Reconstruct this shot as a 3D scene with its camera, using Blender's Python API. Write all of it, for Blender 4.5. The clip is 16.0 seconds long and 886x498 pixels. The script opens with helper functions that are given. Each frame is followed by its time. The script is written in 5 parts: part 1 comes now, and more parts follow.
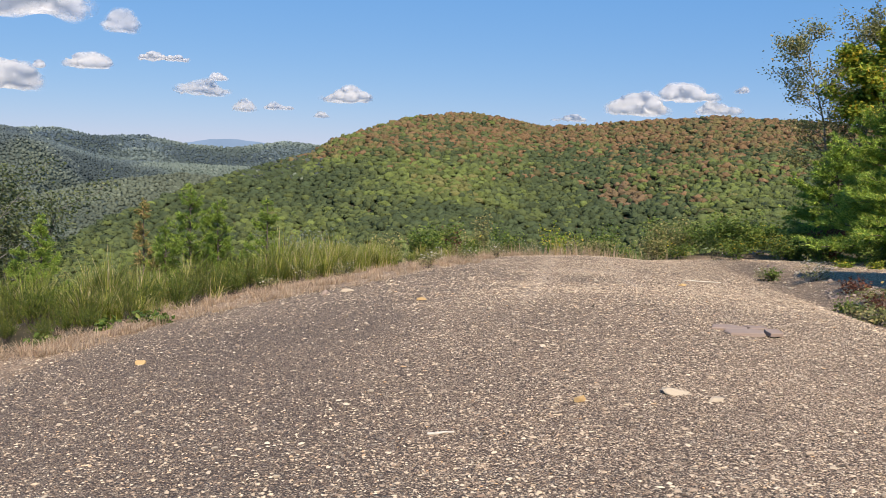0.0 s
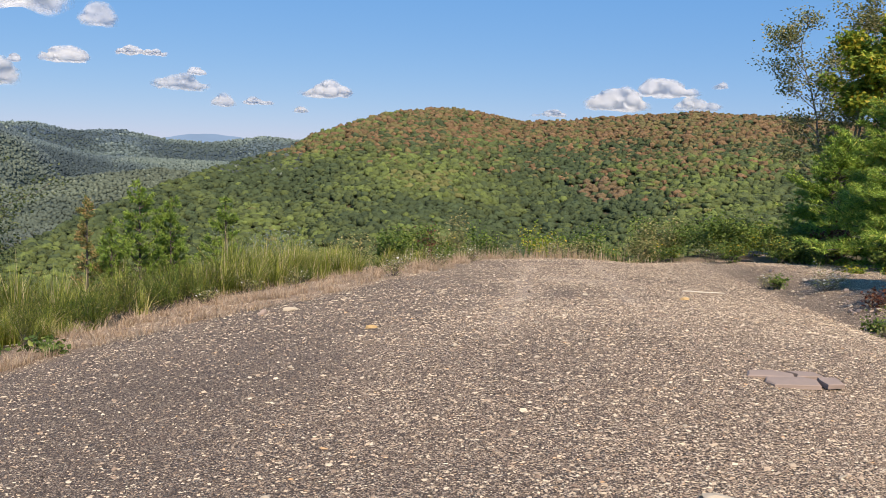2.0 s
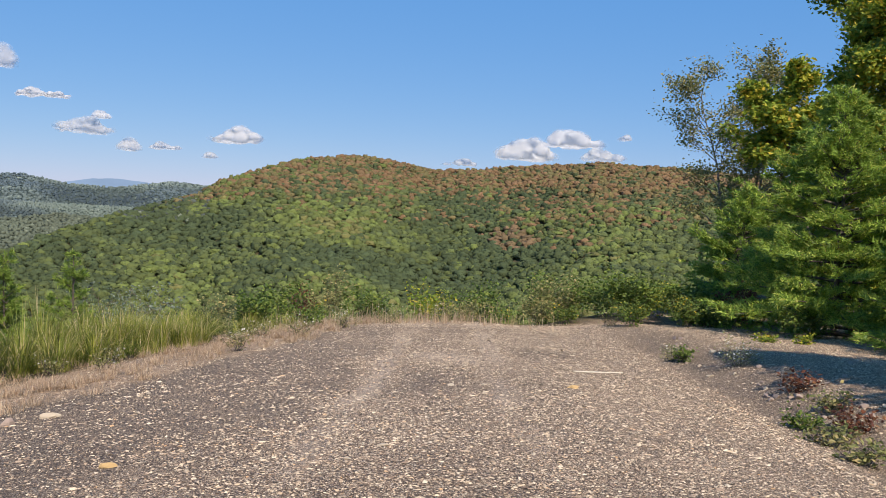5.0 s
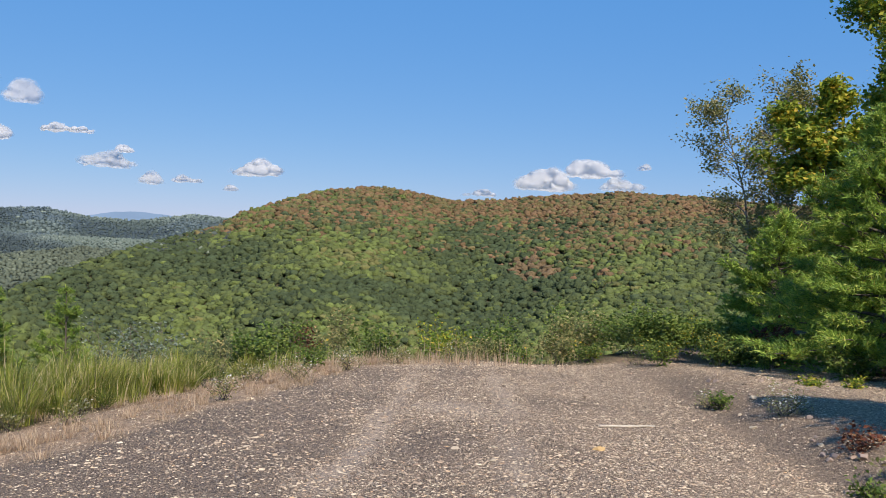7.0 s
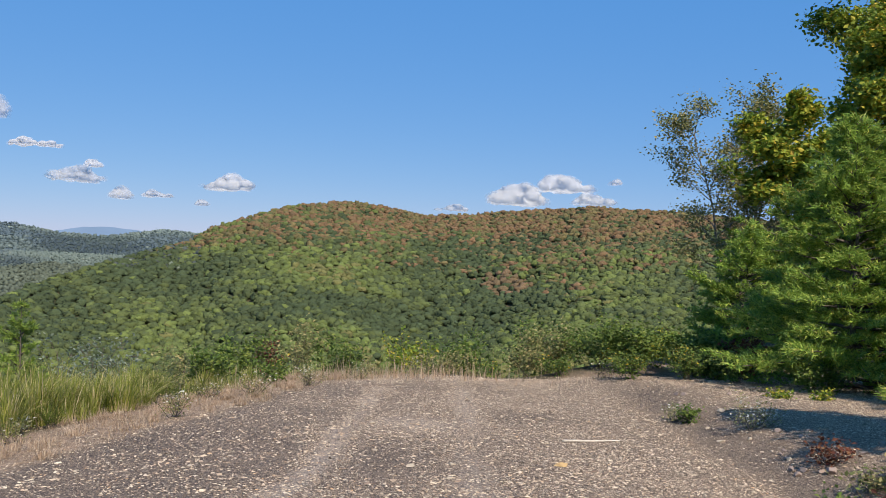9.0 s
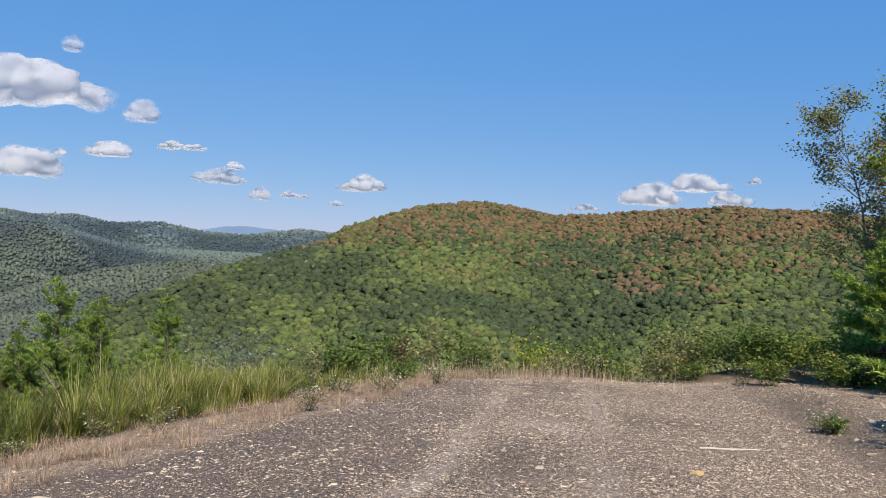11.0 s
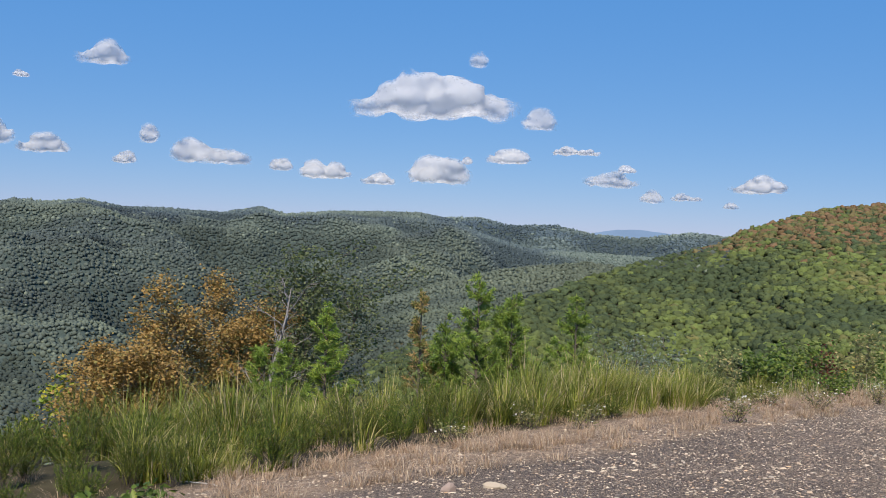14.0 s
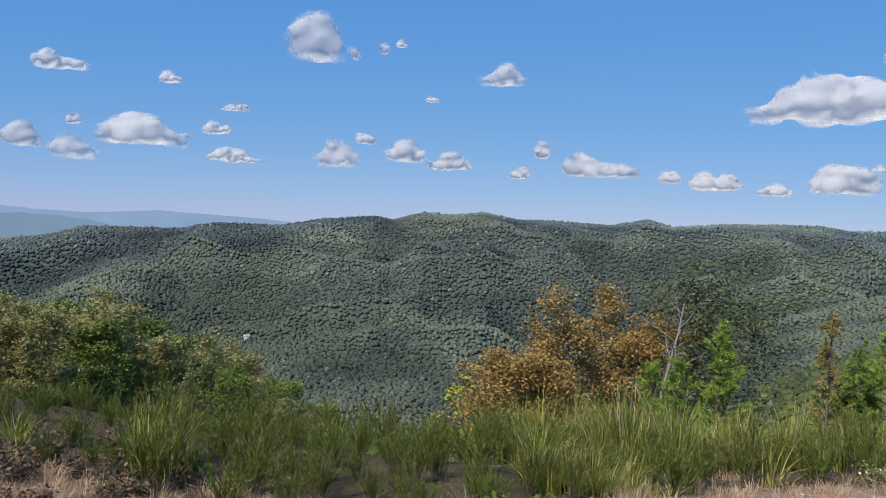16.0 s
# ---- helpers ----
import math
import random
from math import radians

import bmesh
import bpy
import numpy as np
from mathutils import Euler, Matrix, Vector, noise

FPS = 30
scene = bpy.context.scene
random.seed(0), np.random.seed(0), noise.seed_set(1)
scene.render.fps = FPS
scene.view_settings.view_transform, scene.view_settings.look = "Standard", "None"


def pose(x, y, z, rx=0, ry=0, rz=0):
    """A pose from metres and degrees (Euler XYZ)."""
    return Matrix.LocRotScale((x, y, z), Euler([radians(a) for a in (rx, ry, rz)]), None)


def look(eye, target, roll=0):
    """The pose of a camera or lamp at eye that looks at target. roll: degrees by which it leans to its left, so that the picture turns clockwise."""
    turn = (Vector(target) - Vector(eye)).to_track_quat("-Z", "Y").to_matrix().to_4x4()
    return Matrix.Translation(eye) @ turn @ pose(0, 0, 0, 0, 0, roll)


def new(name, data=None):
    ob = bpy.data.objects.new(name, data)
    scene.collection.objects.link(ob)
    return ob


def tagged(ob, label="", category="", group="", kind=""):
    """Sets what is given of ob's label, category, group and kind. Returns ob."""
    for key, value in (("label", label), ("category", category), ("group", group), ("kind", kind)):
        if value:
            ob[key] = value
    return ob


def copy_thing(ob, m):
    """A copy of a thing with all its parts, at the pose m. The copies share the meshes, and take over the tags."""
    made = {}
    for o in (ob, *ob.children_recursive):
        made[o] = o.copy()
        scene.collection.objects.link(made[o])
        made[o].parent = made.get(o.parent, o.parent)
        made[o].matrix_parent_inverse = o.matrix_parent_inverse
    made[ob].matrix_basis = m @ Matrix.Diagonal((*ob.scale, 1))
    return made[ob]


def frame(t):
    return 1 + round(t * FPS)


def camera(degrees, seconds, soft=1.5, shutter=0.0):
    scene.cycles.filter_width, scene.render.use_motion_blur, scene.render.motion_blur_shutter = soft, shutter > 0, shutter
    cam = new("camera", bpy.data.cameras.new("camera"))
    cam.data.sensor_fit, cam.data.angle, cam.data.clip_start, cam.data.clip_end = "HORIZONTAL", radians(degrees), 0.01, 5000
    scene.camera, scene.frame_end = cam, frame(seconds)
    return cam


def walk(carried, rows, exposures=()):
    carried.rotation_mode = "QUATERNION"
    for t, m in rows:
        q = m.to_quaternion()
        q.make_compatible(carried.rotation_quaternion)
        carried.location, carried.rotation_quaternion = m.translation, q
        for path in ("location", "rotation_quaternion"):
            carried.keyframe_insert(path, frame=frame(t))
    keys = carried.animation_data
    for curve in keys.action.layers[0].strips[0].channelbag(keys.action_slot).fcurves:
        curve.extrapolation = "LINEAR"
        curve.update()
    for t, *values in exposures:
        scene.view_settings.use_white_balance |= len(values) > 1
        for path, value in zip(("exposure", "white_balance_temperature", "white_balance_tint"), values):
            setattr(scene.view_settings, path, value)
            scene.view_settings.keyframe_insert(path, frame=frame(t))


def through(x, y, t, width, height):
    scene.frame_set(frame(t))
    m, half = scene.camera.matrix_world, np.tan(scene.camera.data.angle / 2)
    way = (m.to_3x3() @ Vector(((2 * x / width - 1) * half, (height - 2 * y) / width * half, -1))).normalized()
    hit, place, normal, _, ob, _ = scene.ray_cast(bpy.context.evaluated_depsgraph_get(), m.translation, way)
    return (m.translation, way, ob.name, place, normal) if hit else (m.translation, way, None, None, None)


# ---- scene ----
# ---- camera ----
cam = camera(52.36, 16.0, soft=0.6)

# seconds, eye x, y, z in metres, then heading (left of +y), pitch and roll in degrees
PATH = [
    (0.0, -0.001, 0.000, 1.919, 0.07, -6.19, 1.45),
    (0.5, 0.022, 0.557, 1.899, 0.90, -6.14, 1.68),
    (1.0, 0.097, 1.027, 1.902, 1.53, -6.18, 1.69),
    (1.5, 0.158, 1.444, 1.910, 1.64, -6.50, 1.33),
    (2.0, 0.213, 2.019, 1.884, -1.19, -6.46, 1.51),
    (2.5, 0.308, 2.452, 1.886, -2.77, -5.97, 1.72),
    (3.0, 0.441, 2.775, 1.942, -1.83, -5.23, 2.12),
    (3.5, 0.669, 3.264, 1.949, -4.84, -4.58, 2.61),
    (4.0, 0.910, 3.676, 1.953, -7.40, -3.98, 2.70),
    (4.5, 1.026, 3.996, 1.968, -7.16, -3.65, 2.39),
    (7.0, 1.419, 5.673, 1.979, -5.41, -1.37, 1.64),
    (7.5, 1.531, 5.860, 1.944, -6.49, -1.00, 1.62),
    (8.0, 1.576, 5.910, 1.919, -7.41, -0.65, 1.58),
    (10.5, 1.613, 6.058, 1.919, -3.04, -0.32, 1.53),
    (11.0, 1.599, 6.051, 1.908, 1.06, -0.62, 1.77),
    (11.5, 1.508, 6.092, 1.900, 6.39, -1.10, 1.93),
    (12.0, 1.397, 6.107, 1.894, 11.04, -1.33, 1.99),
    (12.5, 1.302, 6.123, 1.877, 14.25, -1.29, 1.96),
    (13.0, 1.215, 6.182, 1.856, 17.91, -1.22, 1.89),
    (13.5, 1.132, 6.217, 1.843, 21.38, -1.24, 2.09),
    (14.0, 1.108, 6.243, 1.837, 25.50, -1.26, 2.22),
    (14.5, 1.079, 6.315, 1.840, 31.16, -1.41, 2.66),
    (15.0, 1.037, 6.341, 1.825, 37.83, -1.51, 2.73),
    (15.5, 0.912, 6.396, 1.807, 44.19, -1.52, 2.67),
    (16.0, 0.814, 6.379, 1.819, 49.75, -1.44, 2.59),
]


def gaze(x, y, z, heading, pitch, roll):
    a, b = radians(heading), radians(pitch)
    way = Vector((-math.sin(a) * math.cos(b), math.cos(a) * math.cos(b), math.sin(b)))
    return look((x, y, z), Vector((x, y, z)) + way, roll)


walk(cam, [(row[0], gaze(*row[1:])) for row in PATH], exposures=[(0.0, 0.33, 6750, 12), (4.5, 0.3, 6650, 12), (7.0, 0.25, 6400, 11), (16.0, 0.13, 6250, 11)])

# ---- light ----
SUN_AZ, SUN_EL = -162.0, 46.0          # degrees left of +y, degrees up
sun_way = Vector((-math.sin(radians(SUN_AZ)) * math.cos(radians(SUN_EL)),
                  math.cos(radians(SUN_AZ)) * math.cos(radians(SUN_EL)), math.sin(radians(SUN_EL))))
world = bpy.data.worlds.new("daylight")
scene.world = world
world.use_nodes = True
wn = world.node_tree.nodes
sky = wn.new("ShaderNodeTexSky")
sky.sky_type, sky.sun_disc = "NISHITA", False
sky.sun_elevation, sky.sun_rotation = radians(SUN_EL), radians(-SUN_AZ)
sky.altitude, sky.air_density, sky.dust_density, sky.ozone_density = 1400, 1.0, 0.02, 3.0
clean_air = wn.new("ShaderNodeMix")          # clear autumn air: bluer than the model's
clean_air.data_type, clean_air.blend_type = "RGBA", "MULTIPLY"
clean_air.inputs[0].default_value, clean_air.inputs[7].default_value = 1.0, (.575, .455, .27, 1)
world.node_tree.links.new(sky.outputs[0], clean_air.inputs[6])
air_light = wn.new("ShaderNodeMix")          # the even blue of light scattered many times, which the model leaves out
air_light.data_type, air_light.blend_type = "RGBA", "ADD"
air_light.inputs[0].default_value, air_light.inputs[7].default_value = 1.0, (.42, 2.66, 7.35, 1)
world.node_tree.links.new(clean_air.outputs[2], air_light.inputs[6])
world.node_tree.links.new(air_light.outputs[2], wn["Background"].inputs[0])
wn["Background"].inputs[1].default_value = 0.069

sun = new("sun", bpy.data.lights.new("sun", "SUN"))
sun.data.energy, sun.data.angle, sun.data.color = 5.2, radians(0.55), (1.0, 0.895, 0.77)
sun.matrix_world = look(sun_way * 100, (0, 0, 0))


# ---- small helpers ----
rng = np.random.default_rng(7)


def mesh_np(name, verts, faces, mat, tint=None, smooth=False):
    """A mesh from arrays of vertices and triangles; tint: a colour for each vertex."""
    verts, faces = np.asarray(verts, np.float32), np.asarray(faces, np.int32)
    me = bpy.data.meshes.new(name)
    k = faces.shape[1]
    me.vertices.add(len(verts))
    me.vertices.foreach_set("co", verts.ravel())
    me.loops.add(faces.size)
    me.loops.foreach_set("vertex_index", faces.ravel())
    me.polygons.add(len(faces))
    me.polygons.foreach_set("loop_start", np.arange(0, faces.size, k, dtype=np.int32))
    me.polygons.foreach_set("use_smooth", np.full(len(faces), smooth))
    if tint is not None:
        at = me.attributes.new("tint", "FLOAT_COLOR", "POINT")
        at.data.foreach_set("color", np.c_[np.asarray(tint, np.float32), np.ones(len(verts), np.float32)].ravel())
    me.update(calc_edges=True)
    me.materials.append(mat)
    return me


def part(name, me, parent, label=""):
    ob = new(name, me)
    ob.parent = parent
    return tagged(ob, label)


def thing(name, label, category, x=0, y=0, z=0, group="", kind=""):
    ob = new(name)
    ob.empty_display_size = 0.2
    ob.matrix_basis = pose(x, y, z)
    return tagged(ob, label, category, group, kind)


def hashed(i, j, seed):
    n = (i * 374761393 + j * 668265263 + seed * 982451653) & 0x7FFFFFFF
    n = ((n ^ (n >> 13)) * 1274126177) & 0x7FFFFFFF
    return ((n ^ (n >> 16)) & 0xFFFF) / 65535.0


def vnoise(x, y, seed=0):
    """Smooth noise from 0 to 1."""
    x, y = np.asarray(x, float), np.asarray(y, float)
    i, j = np.floor(x).astype(np.int64), np.floor(y).astype(np.int64)
    u, v = x - i, y - j
    u, v = u * u * (3 - 2 * u), v * v * (3 - 2 * v)
    a, b = hashed(i, j, seed), hashed(i + 1, j, seed)
    c, d = hashed(i, j + 1, seed), hashed(i + 1, j + 1, seed)
    return a + (b - a) * u + (c - a) * v + (a - b - c + d) * u * v


def fbm(x, y, seed=0, octaves=4):
    total, amp, gain = 0.0, 0.5, 1.0
    for k in range(octaves):
        total = total + amp * vnoise(x * gain, y * gain, seed + k)
        amp, gain = amp / 2, gain * 2.03
    return total / (1 - 0.5 ** octaves)


def step(a, b, x):
    s = np.clip((np.asarray(x, float) - a) / (b - a), 0, 1)
    return s * s * (3 - 2 * s)


# ---- the lie of the land ----
OX, OY, EYE = 1.0, 5.0, 1.9


def polar(x, y):
    dx, dy = np.asarray(x, float) - OX, np.asarray(y, float) - OY
    return np.degrees(np.arctan2(-dx, dy)), np.hypot(dx, dy)


def along(az, table):
    t = np.array(table, float).reshape(-1, 2)
    return np.interp(az, t[:, 0], t[:, 1])


# rim of the clearing: heading, distance
RIM = [-180, 70, -120, 60, -60, 48, -30, 40, -24, 26, -14, 20.5, 0, 19, 10, 17, 20, 13.5, 32, 11, 45, 9.5, 60, 9.5, 78, 12, 100, 20, 140, 50, 180, 70]
# slope below the rim: heading, fall per metre
FALL = [-180, .1, -60, .12, -30, .25, -10, .4, 30, .36, 50, .33, 60, .26, 76, .19, 120, .1, 180, .1]
# skylines: heading, angle up in degrees
HILL_EL = [-60, 0.5, -35, 1.4, -26, 2.25, -20, 2.62, -16.5, 2.78, -13.5, 2.56, -9.4, 2.12, -6, 1.95, -3, 2.47, -.7, 2.7, 2, 2.42, 4.2, 1.9, 7, .86, 8.5, 0, 13.7, -1.5, 17.2, -2.75, 20.8, -4.2, 25, -6.3, 30, -9, 60, -16]
HILL_R = [-60, 1250, -20, 1250, -10, 1330, 0, 1300, 8, 1150, 14, 980, 21, 800, 28, 680, 60, 600]
MID_EL = [-20, -1.6, 13.2, -1.65, 16.5, -1.35, 20, -1.8, 23.4, -2.5, 27, -3.5, 30.5, -4.6, 34, -6.1, 40, -8, 70, -12]
RANGE_EL = [-40, -1.2, 10, -1.2, 20, -.9, 23.5, .05, 25, .8, 27, 1.12, 29, 1.13, 32.8, 1.0, 35.4, .72, 37, 1.12, 39.3, .66, 43, .8, 45.1, .76, 47.3, 1.15, 49.1, .9, 51.1, .97, 52.9, .42, 54.2, .62, 57.4, .28, 60, -.22, 64, -.24, 66, -.68, 71.5, -.76, 73.6, -1.4, 80, -2.1, 120, -1]
RANGE_R = [-40, 3000, 20, 2950, 28, 2850, 36, 2850, 47, 2650, 52, 2600, 60, 2500, 70, 2500, 120, 2500]
BACK_EL = [-60, -.2, 5, .2, 8.5, .3, 10.1, .46, 13.3, -.02, 16, .12, 18.5, .62, 21.4, .5, 23.2, .92, 25, .86, 30, .6, 50, -.9, 58, -2.6, 90, -2.8]


def crest(az, r, el, far, near_fall, far_fall, tall=0.0):
    top = EYE + far * np.tan(np.radians(el)) - tall
    return np.where(r < far, top - near_fall * (far - r), top - far_fall * (r - far))


# spurs that run down from the far range: heading, distance and height of both ends
SPURS = ((47.3, 2600, 45, 60.5, 1560, -190), (30, 2800, 45, 37.5, 1500, -175), (54.2, 2500, 22, 66, 1650, -170), (38, 3000, 50, 45, 1900, -130), (66, 2400, -30, 74, 1500, -160))


def ridge_line(x, y, az0, r0, z0, az1, r1, z1):
    """A straight spur between two places, with sloping sides."""
    a, b = radians(az0), radians(az1)
    p, q = np.array([OX - r0 * math.sin(a), OY + r0 * math.cos(a)]), np.array([OX - r1 * math.sin(b), OY + r1 * math.cos(b)])
    d = q - p
    t = np.clip(((x - p[0]) * d[0] + (y - p[1]) * d[1]) / (d @ d), 0, 1)
    off = np.hypot(x - p[0] - t * d[0], y - p[1] - t * d[1])
    return z0 - 9 + (z1 - z0) * t ** .85 - .40 * (np.sqrt(off * off + 3600) - 60)


def clearing(x, y):
    """The gravel knoll: a low dome with a hump in front of the camera."""
    cx, cy = np.clip(x, -5, 5.2), np.clip(y, -3, 25)
    zq = 0.329 +0.0358 * cx -0.0023 * cy -0.01500 * cx * cx +0.00167 * cx * cy -0.00214 * cy * cy +0.256 * np.exp(-((cx - 1.5) / 4) ** 2 - ((cy - 9) / 3.6) ** 2)
    bank = 0.20 * step(5.4, 8.5, x) * step(10, 15, y) * step(40, 22, y) + 0.14 * np.exp(-((x - 4.5) / 3) ** 2 - ((y - 23) / 4) ** 2)
    ditch = -0.16 * np.exp(-((x - 5.7 - 0.12 * (y - 11)) / 0.5) ** 2) * step(6, 9, y) * step(24, 19, y)
    return zq + bank + ditch


def height(x, y):
    x, y = np.asarray(x, float), np.asarray(y, float)
    az, r = polar(x, y)
    rim, fall = along(az, RIM), along(az, FALL)
    out = np.maximum(r - rim, 0)
    dip = fall * (np.sqrt(out * out + 9) - 3)
    dip = dip + 0.30 * np.maximum(r - 190, 0) * step(45, 58, az)
    small = 0.05 * (fbm(x * .7, y * .7, 3) - .5) * step(2, 5, r) + .6 * (fbm(x * .12, y * .12, 5) - .5) * step(2, 14, out)
    near = clearing(x, y) - dip + small
    wx, wy = x + 260 * (fbm(x * .0015, y * .0015, 12, 2) - .5), y + 260 * (fbm(x * .0015, y * .0015, 13, 2) - .5)
    spur = .5 - np.abs(fbm(wx * .0016 + 5, wy * .0016, 11, 3) - .5) * 3.2
    gully = np.abs(fbm(x * .0035, y * .0035, 21, 3) - .5) * 2
    rough = fbm(x * .02, y * .02, 31, 3) - .5
    hill_r = along(az, HILL_R)
    hill = crest(az, r, along(az, HILL_EL), hill_r, .215, .4, 6) - 12 * gully * step(0, 250, hill_r - r) + 4 * rough
    mid = crest(az, r, along(az, MID_EL), 1750 + 150 * spur, .16, .3, 6) - 20 * gully
    rr = along(az, RANGE_R)
    lo = np.clip((rr - r) / 1400, 0, 1)
    rng_z = crest(az, r, along(az, RANGE_EL), rr, .13 + .09 * lo, .3, 7) + (85 * spur - 75 * (gully - .25)) * step(0, .4, lo)
    for spine in SPURS:
        rng_z = np.maximum(rng_z, ridge_line(x, y, *spine) - 30 * gully)
    back = crest(az, r, along(az, BACK_EL), 4100, .1, .12, 6) - 30 * gully * step(0, 500, 4100 - r)
    floor = -205 + 20 * (fbm(x * .002, y * .002, 41) - .5) + 0 * r
    k = 9.0
    stack = np.stack([hill, mid, rng_z, back, floor])
    m = stack.max(0)
    land = m + k * np.log(np.exp((stack - m) / k).sum(0)) - k * .2
    land = np.where(r > 300, land, -400)
    return np.maximum(near, land)


# ---- materials ----
def material(name, rough=0.9, spec=0.3):
    mat = bpy.data.materials.new(name)
    mat.use_nodes = True
    nt = mat.node_tree
    bsdf = nt.nodes["Principled BSDF"]
    bsdf.inputs["Roughness"].default_value = rough
    bsdf.inputs["Specular IOR Level"].default_value = spec
    return mat, nt, bsdf


def ramp(nt, source, stops):
    node = nt.nodes.new("ShaderNodeValToRGB")
    el = node.color_ramp.elements
    while len(el) < len(stops):
        el.new(0.5)
    for e, (pos, col) in zip(el, stops):
        e.position, e.color = pos, (*col, 1)
    nt.links.new(source, node.inputs[0])
    return node.outputs[0]


def noise_tex(nt, scale, detail=4, coords=None, rough=0.6):
    node = nt.nodes.new("ShaderNodeTexNoise")
    node.inputs["Scale"].default_value, node.inputs["Detail"].default_value = scale, detail
    node.inputs["Roughness"].default_value = rough
    if coords is None:
        coords = nt.nodes.new("ShaderNodeTexCoord").outputs["Object"]
    nt.links.new(coords, node.inputs["Vector"])
    return node.outputs["Fac"]


def mixed(nt, fac, a, b, mode="MIX"):
    node = nt.nodes.new("ShaderNodeMix")
    node.data_type, node.blend_type = "RGBA", mode
    for socket, value in ((node.inputs[0], fac), (node.inputs[6], a), (node.inputs[7], b)):
        if isinstance(value, (int, float)):
            socket.default_value = value
        elif isinstance(value, tuple):
            socket.default_value = (*value, 1)
        else:
            nt.links.new(value, socket)
    return node.outputs[2]


def bump(nt, bsdf, heightmap, strength, distance):
    node = nt.nodes.new("ShaderNodeBump")
    node.inputs["Strength"].default_value, node.inputs["Distance"].default_value = strength, distance
    nt.links.new(heightmap, node.inputs["Height"])
    nt.links.new(node.outputs[0], bsdf.inputs["Normal"])


def leaf_material(name, stops, rough=0.55, through=0.35):
    """Leaves or blades: each island takes its own shade; part of the light passes through."""
    mat, nt, bsdf = material(name, rough, 0.25)
    geo = nt.nodes.new("ShaderNodeNewGeometry")
    colour = ramp(nt, geo.outputs["Random Per Island"], stops)
    colour = mixed(nt, ramp(nt, noise_tex(nt, 1.7, 3), [(.35, (0, 0, 0)), (.65, (1, 1, 1))]), mixed(nt, .22, colour, (.025, .035, .008)), colour)
    nt.links.new(colour, bsdf.inputs["Base Color"])
    tr = nt.nodes.new("ShaderNodeBsdfTranslucent")
    nt.links.new(colour, tr.inputs["Color"])
    mx = nt.nodes.new("ShaderNodeMixShader")
    mx.inputs[0].default_value = through
    nt.links.new(bsdf.outputs[0], mx.inputs[1])
    nt.links.new(tr.outputs[0], mx.inputs[2])
    nt.links.new(mx.outputs[0], nt.nodes["Material Output"].inputs[0])
    return mat


def tinted_material(name, grain, depth, rough=0.9, dark=.3):
    """Takes the tint of each crown, with leafy relief; far tints hold haze and slope shading."""
    mat, nt, bsdf = material(name, rough, 0.15)
    at = nt.nodes.new("ShaderNodeAttribute")
    at.attribute_name = "tint"
    n = noise_tex(nt, grain, 3)
    colour = mixed(nt, n, mixed(nt, dark, at.outputs["Color"], (.02, .03, .012)), mixed(nt, .12, at.outputs["Color"], (.25, .28, .10)))
    nt.links.new(colour, bsdf.inputs["Base Color"])
    bump(nt, bsdf, n, 1.0, depth)
    return mat


def stone_material(name, stops, scale=30):
    mat, nt, bsdf = material(name, 0.85, 0.3)
    geo = nt.nodes.new("ShaderNodeNewGeometry")
    colour = ramp(nt, geo.outputs["Random Per Island"], stops)
    n = noise_tex(nt, scale, 5)
    nt.links.new(mixed(nt, n, mixed(nt, .4, colour, (.12, .10, .08)), colour), bsdf.inputs["Base Color"])
    bump(nt, bsdf, n, .5, .01)
    return mat


def bark_material(name, a, b, scale=14):
    mat, nt, bsdf = material(name, 0.95, 0.15)
    n = noise_tex(nt, scale, 6)
    nt.links.new(ramp(nt, n, [(.3, a), (.7, b)]), bsdf.inputs["Base Color"])
    bump(nt, bsdf, n, .8, .02)
    return mat


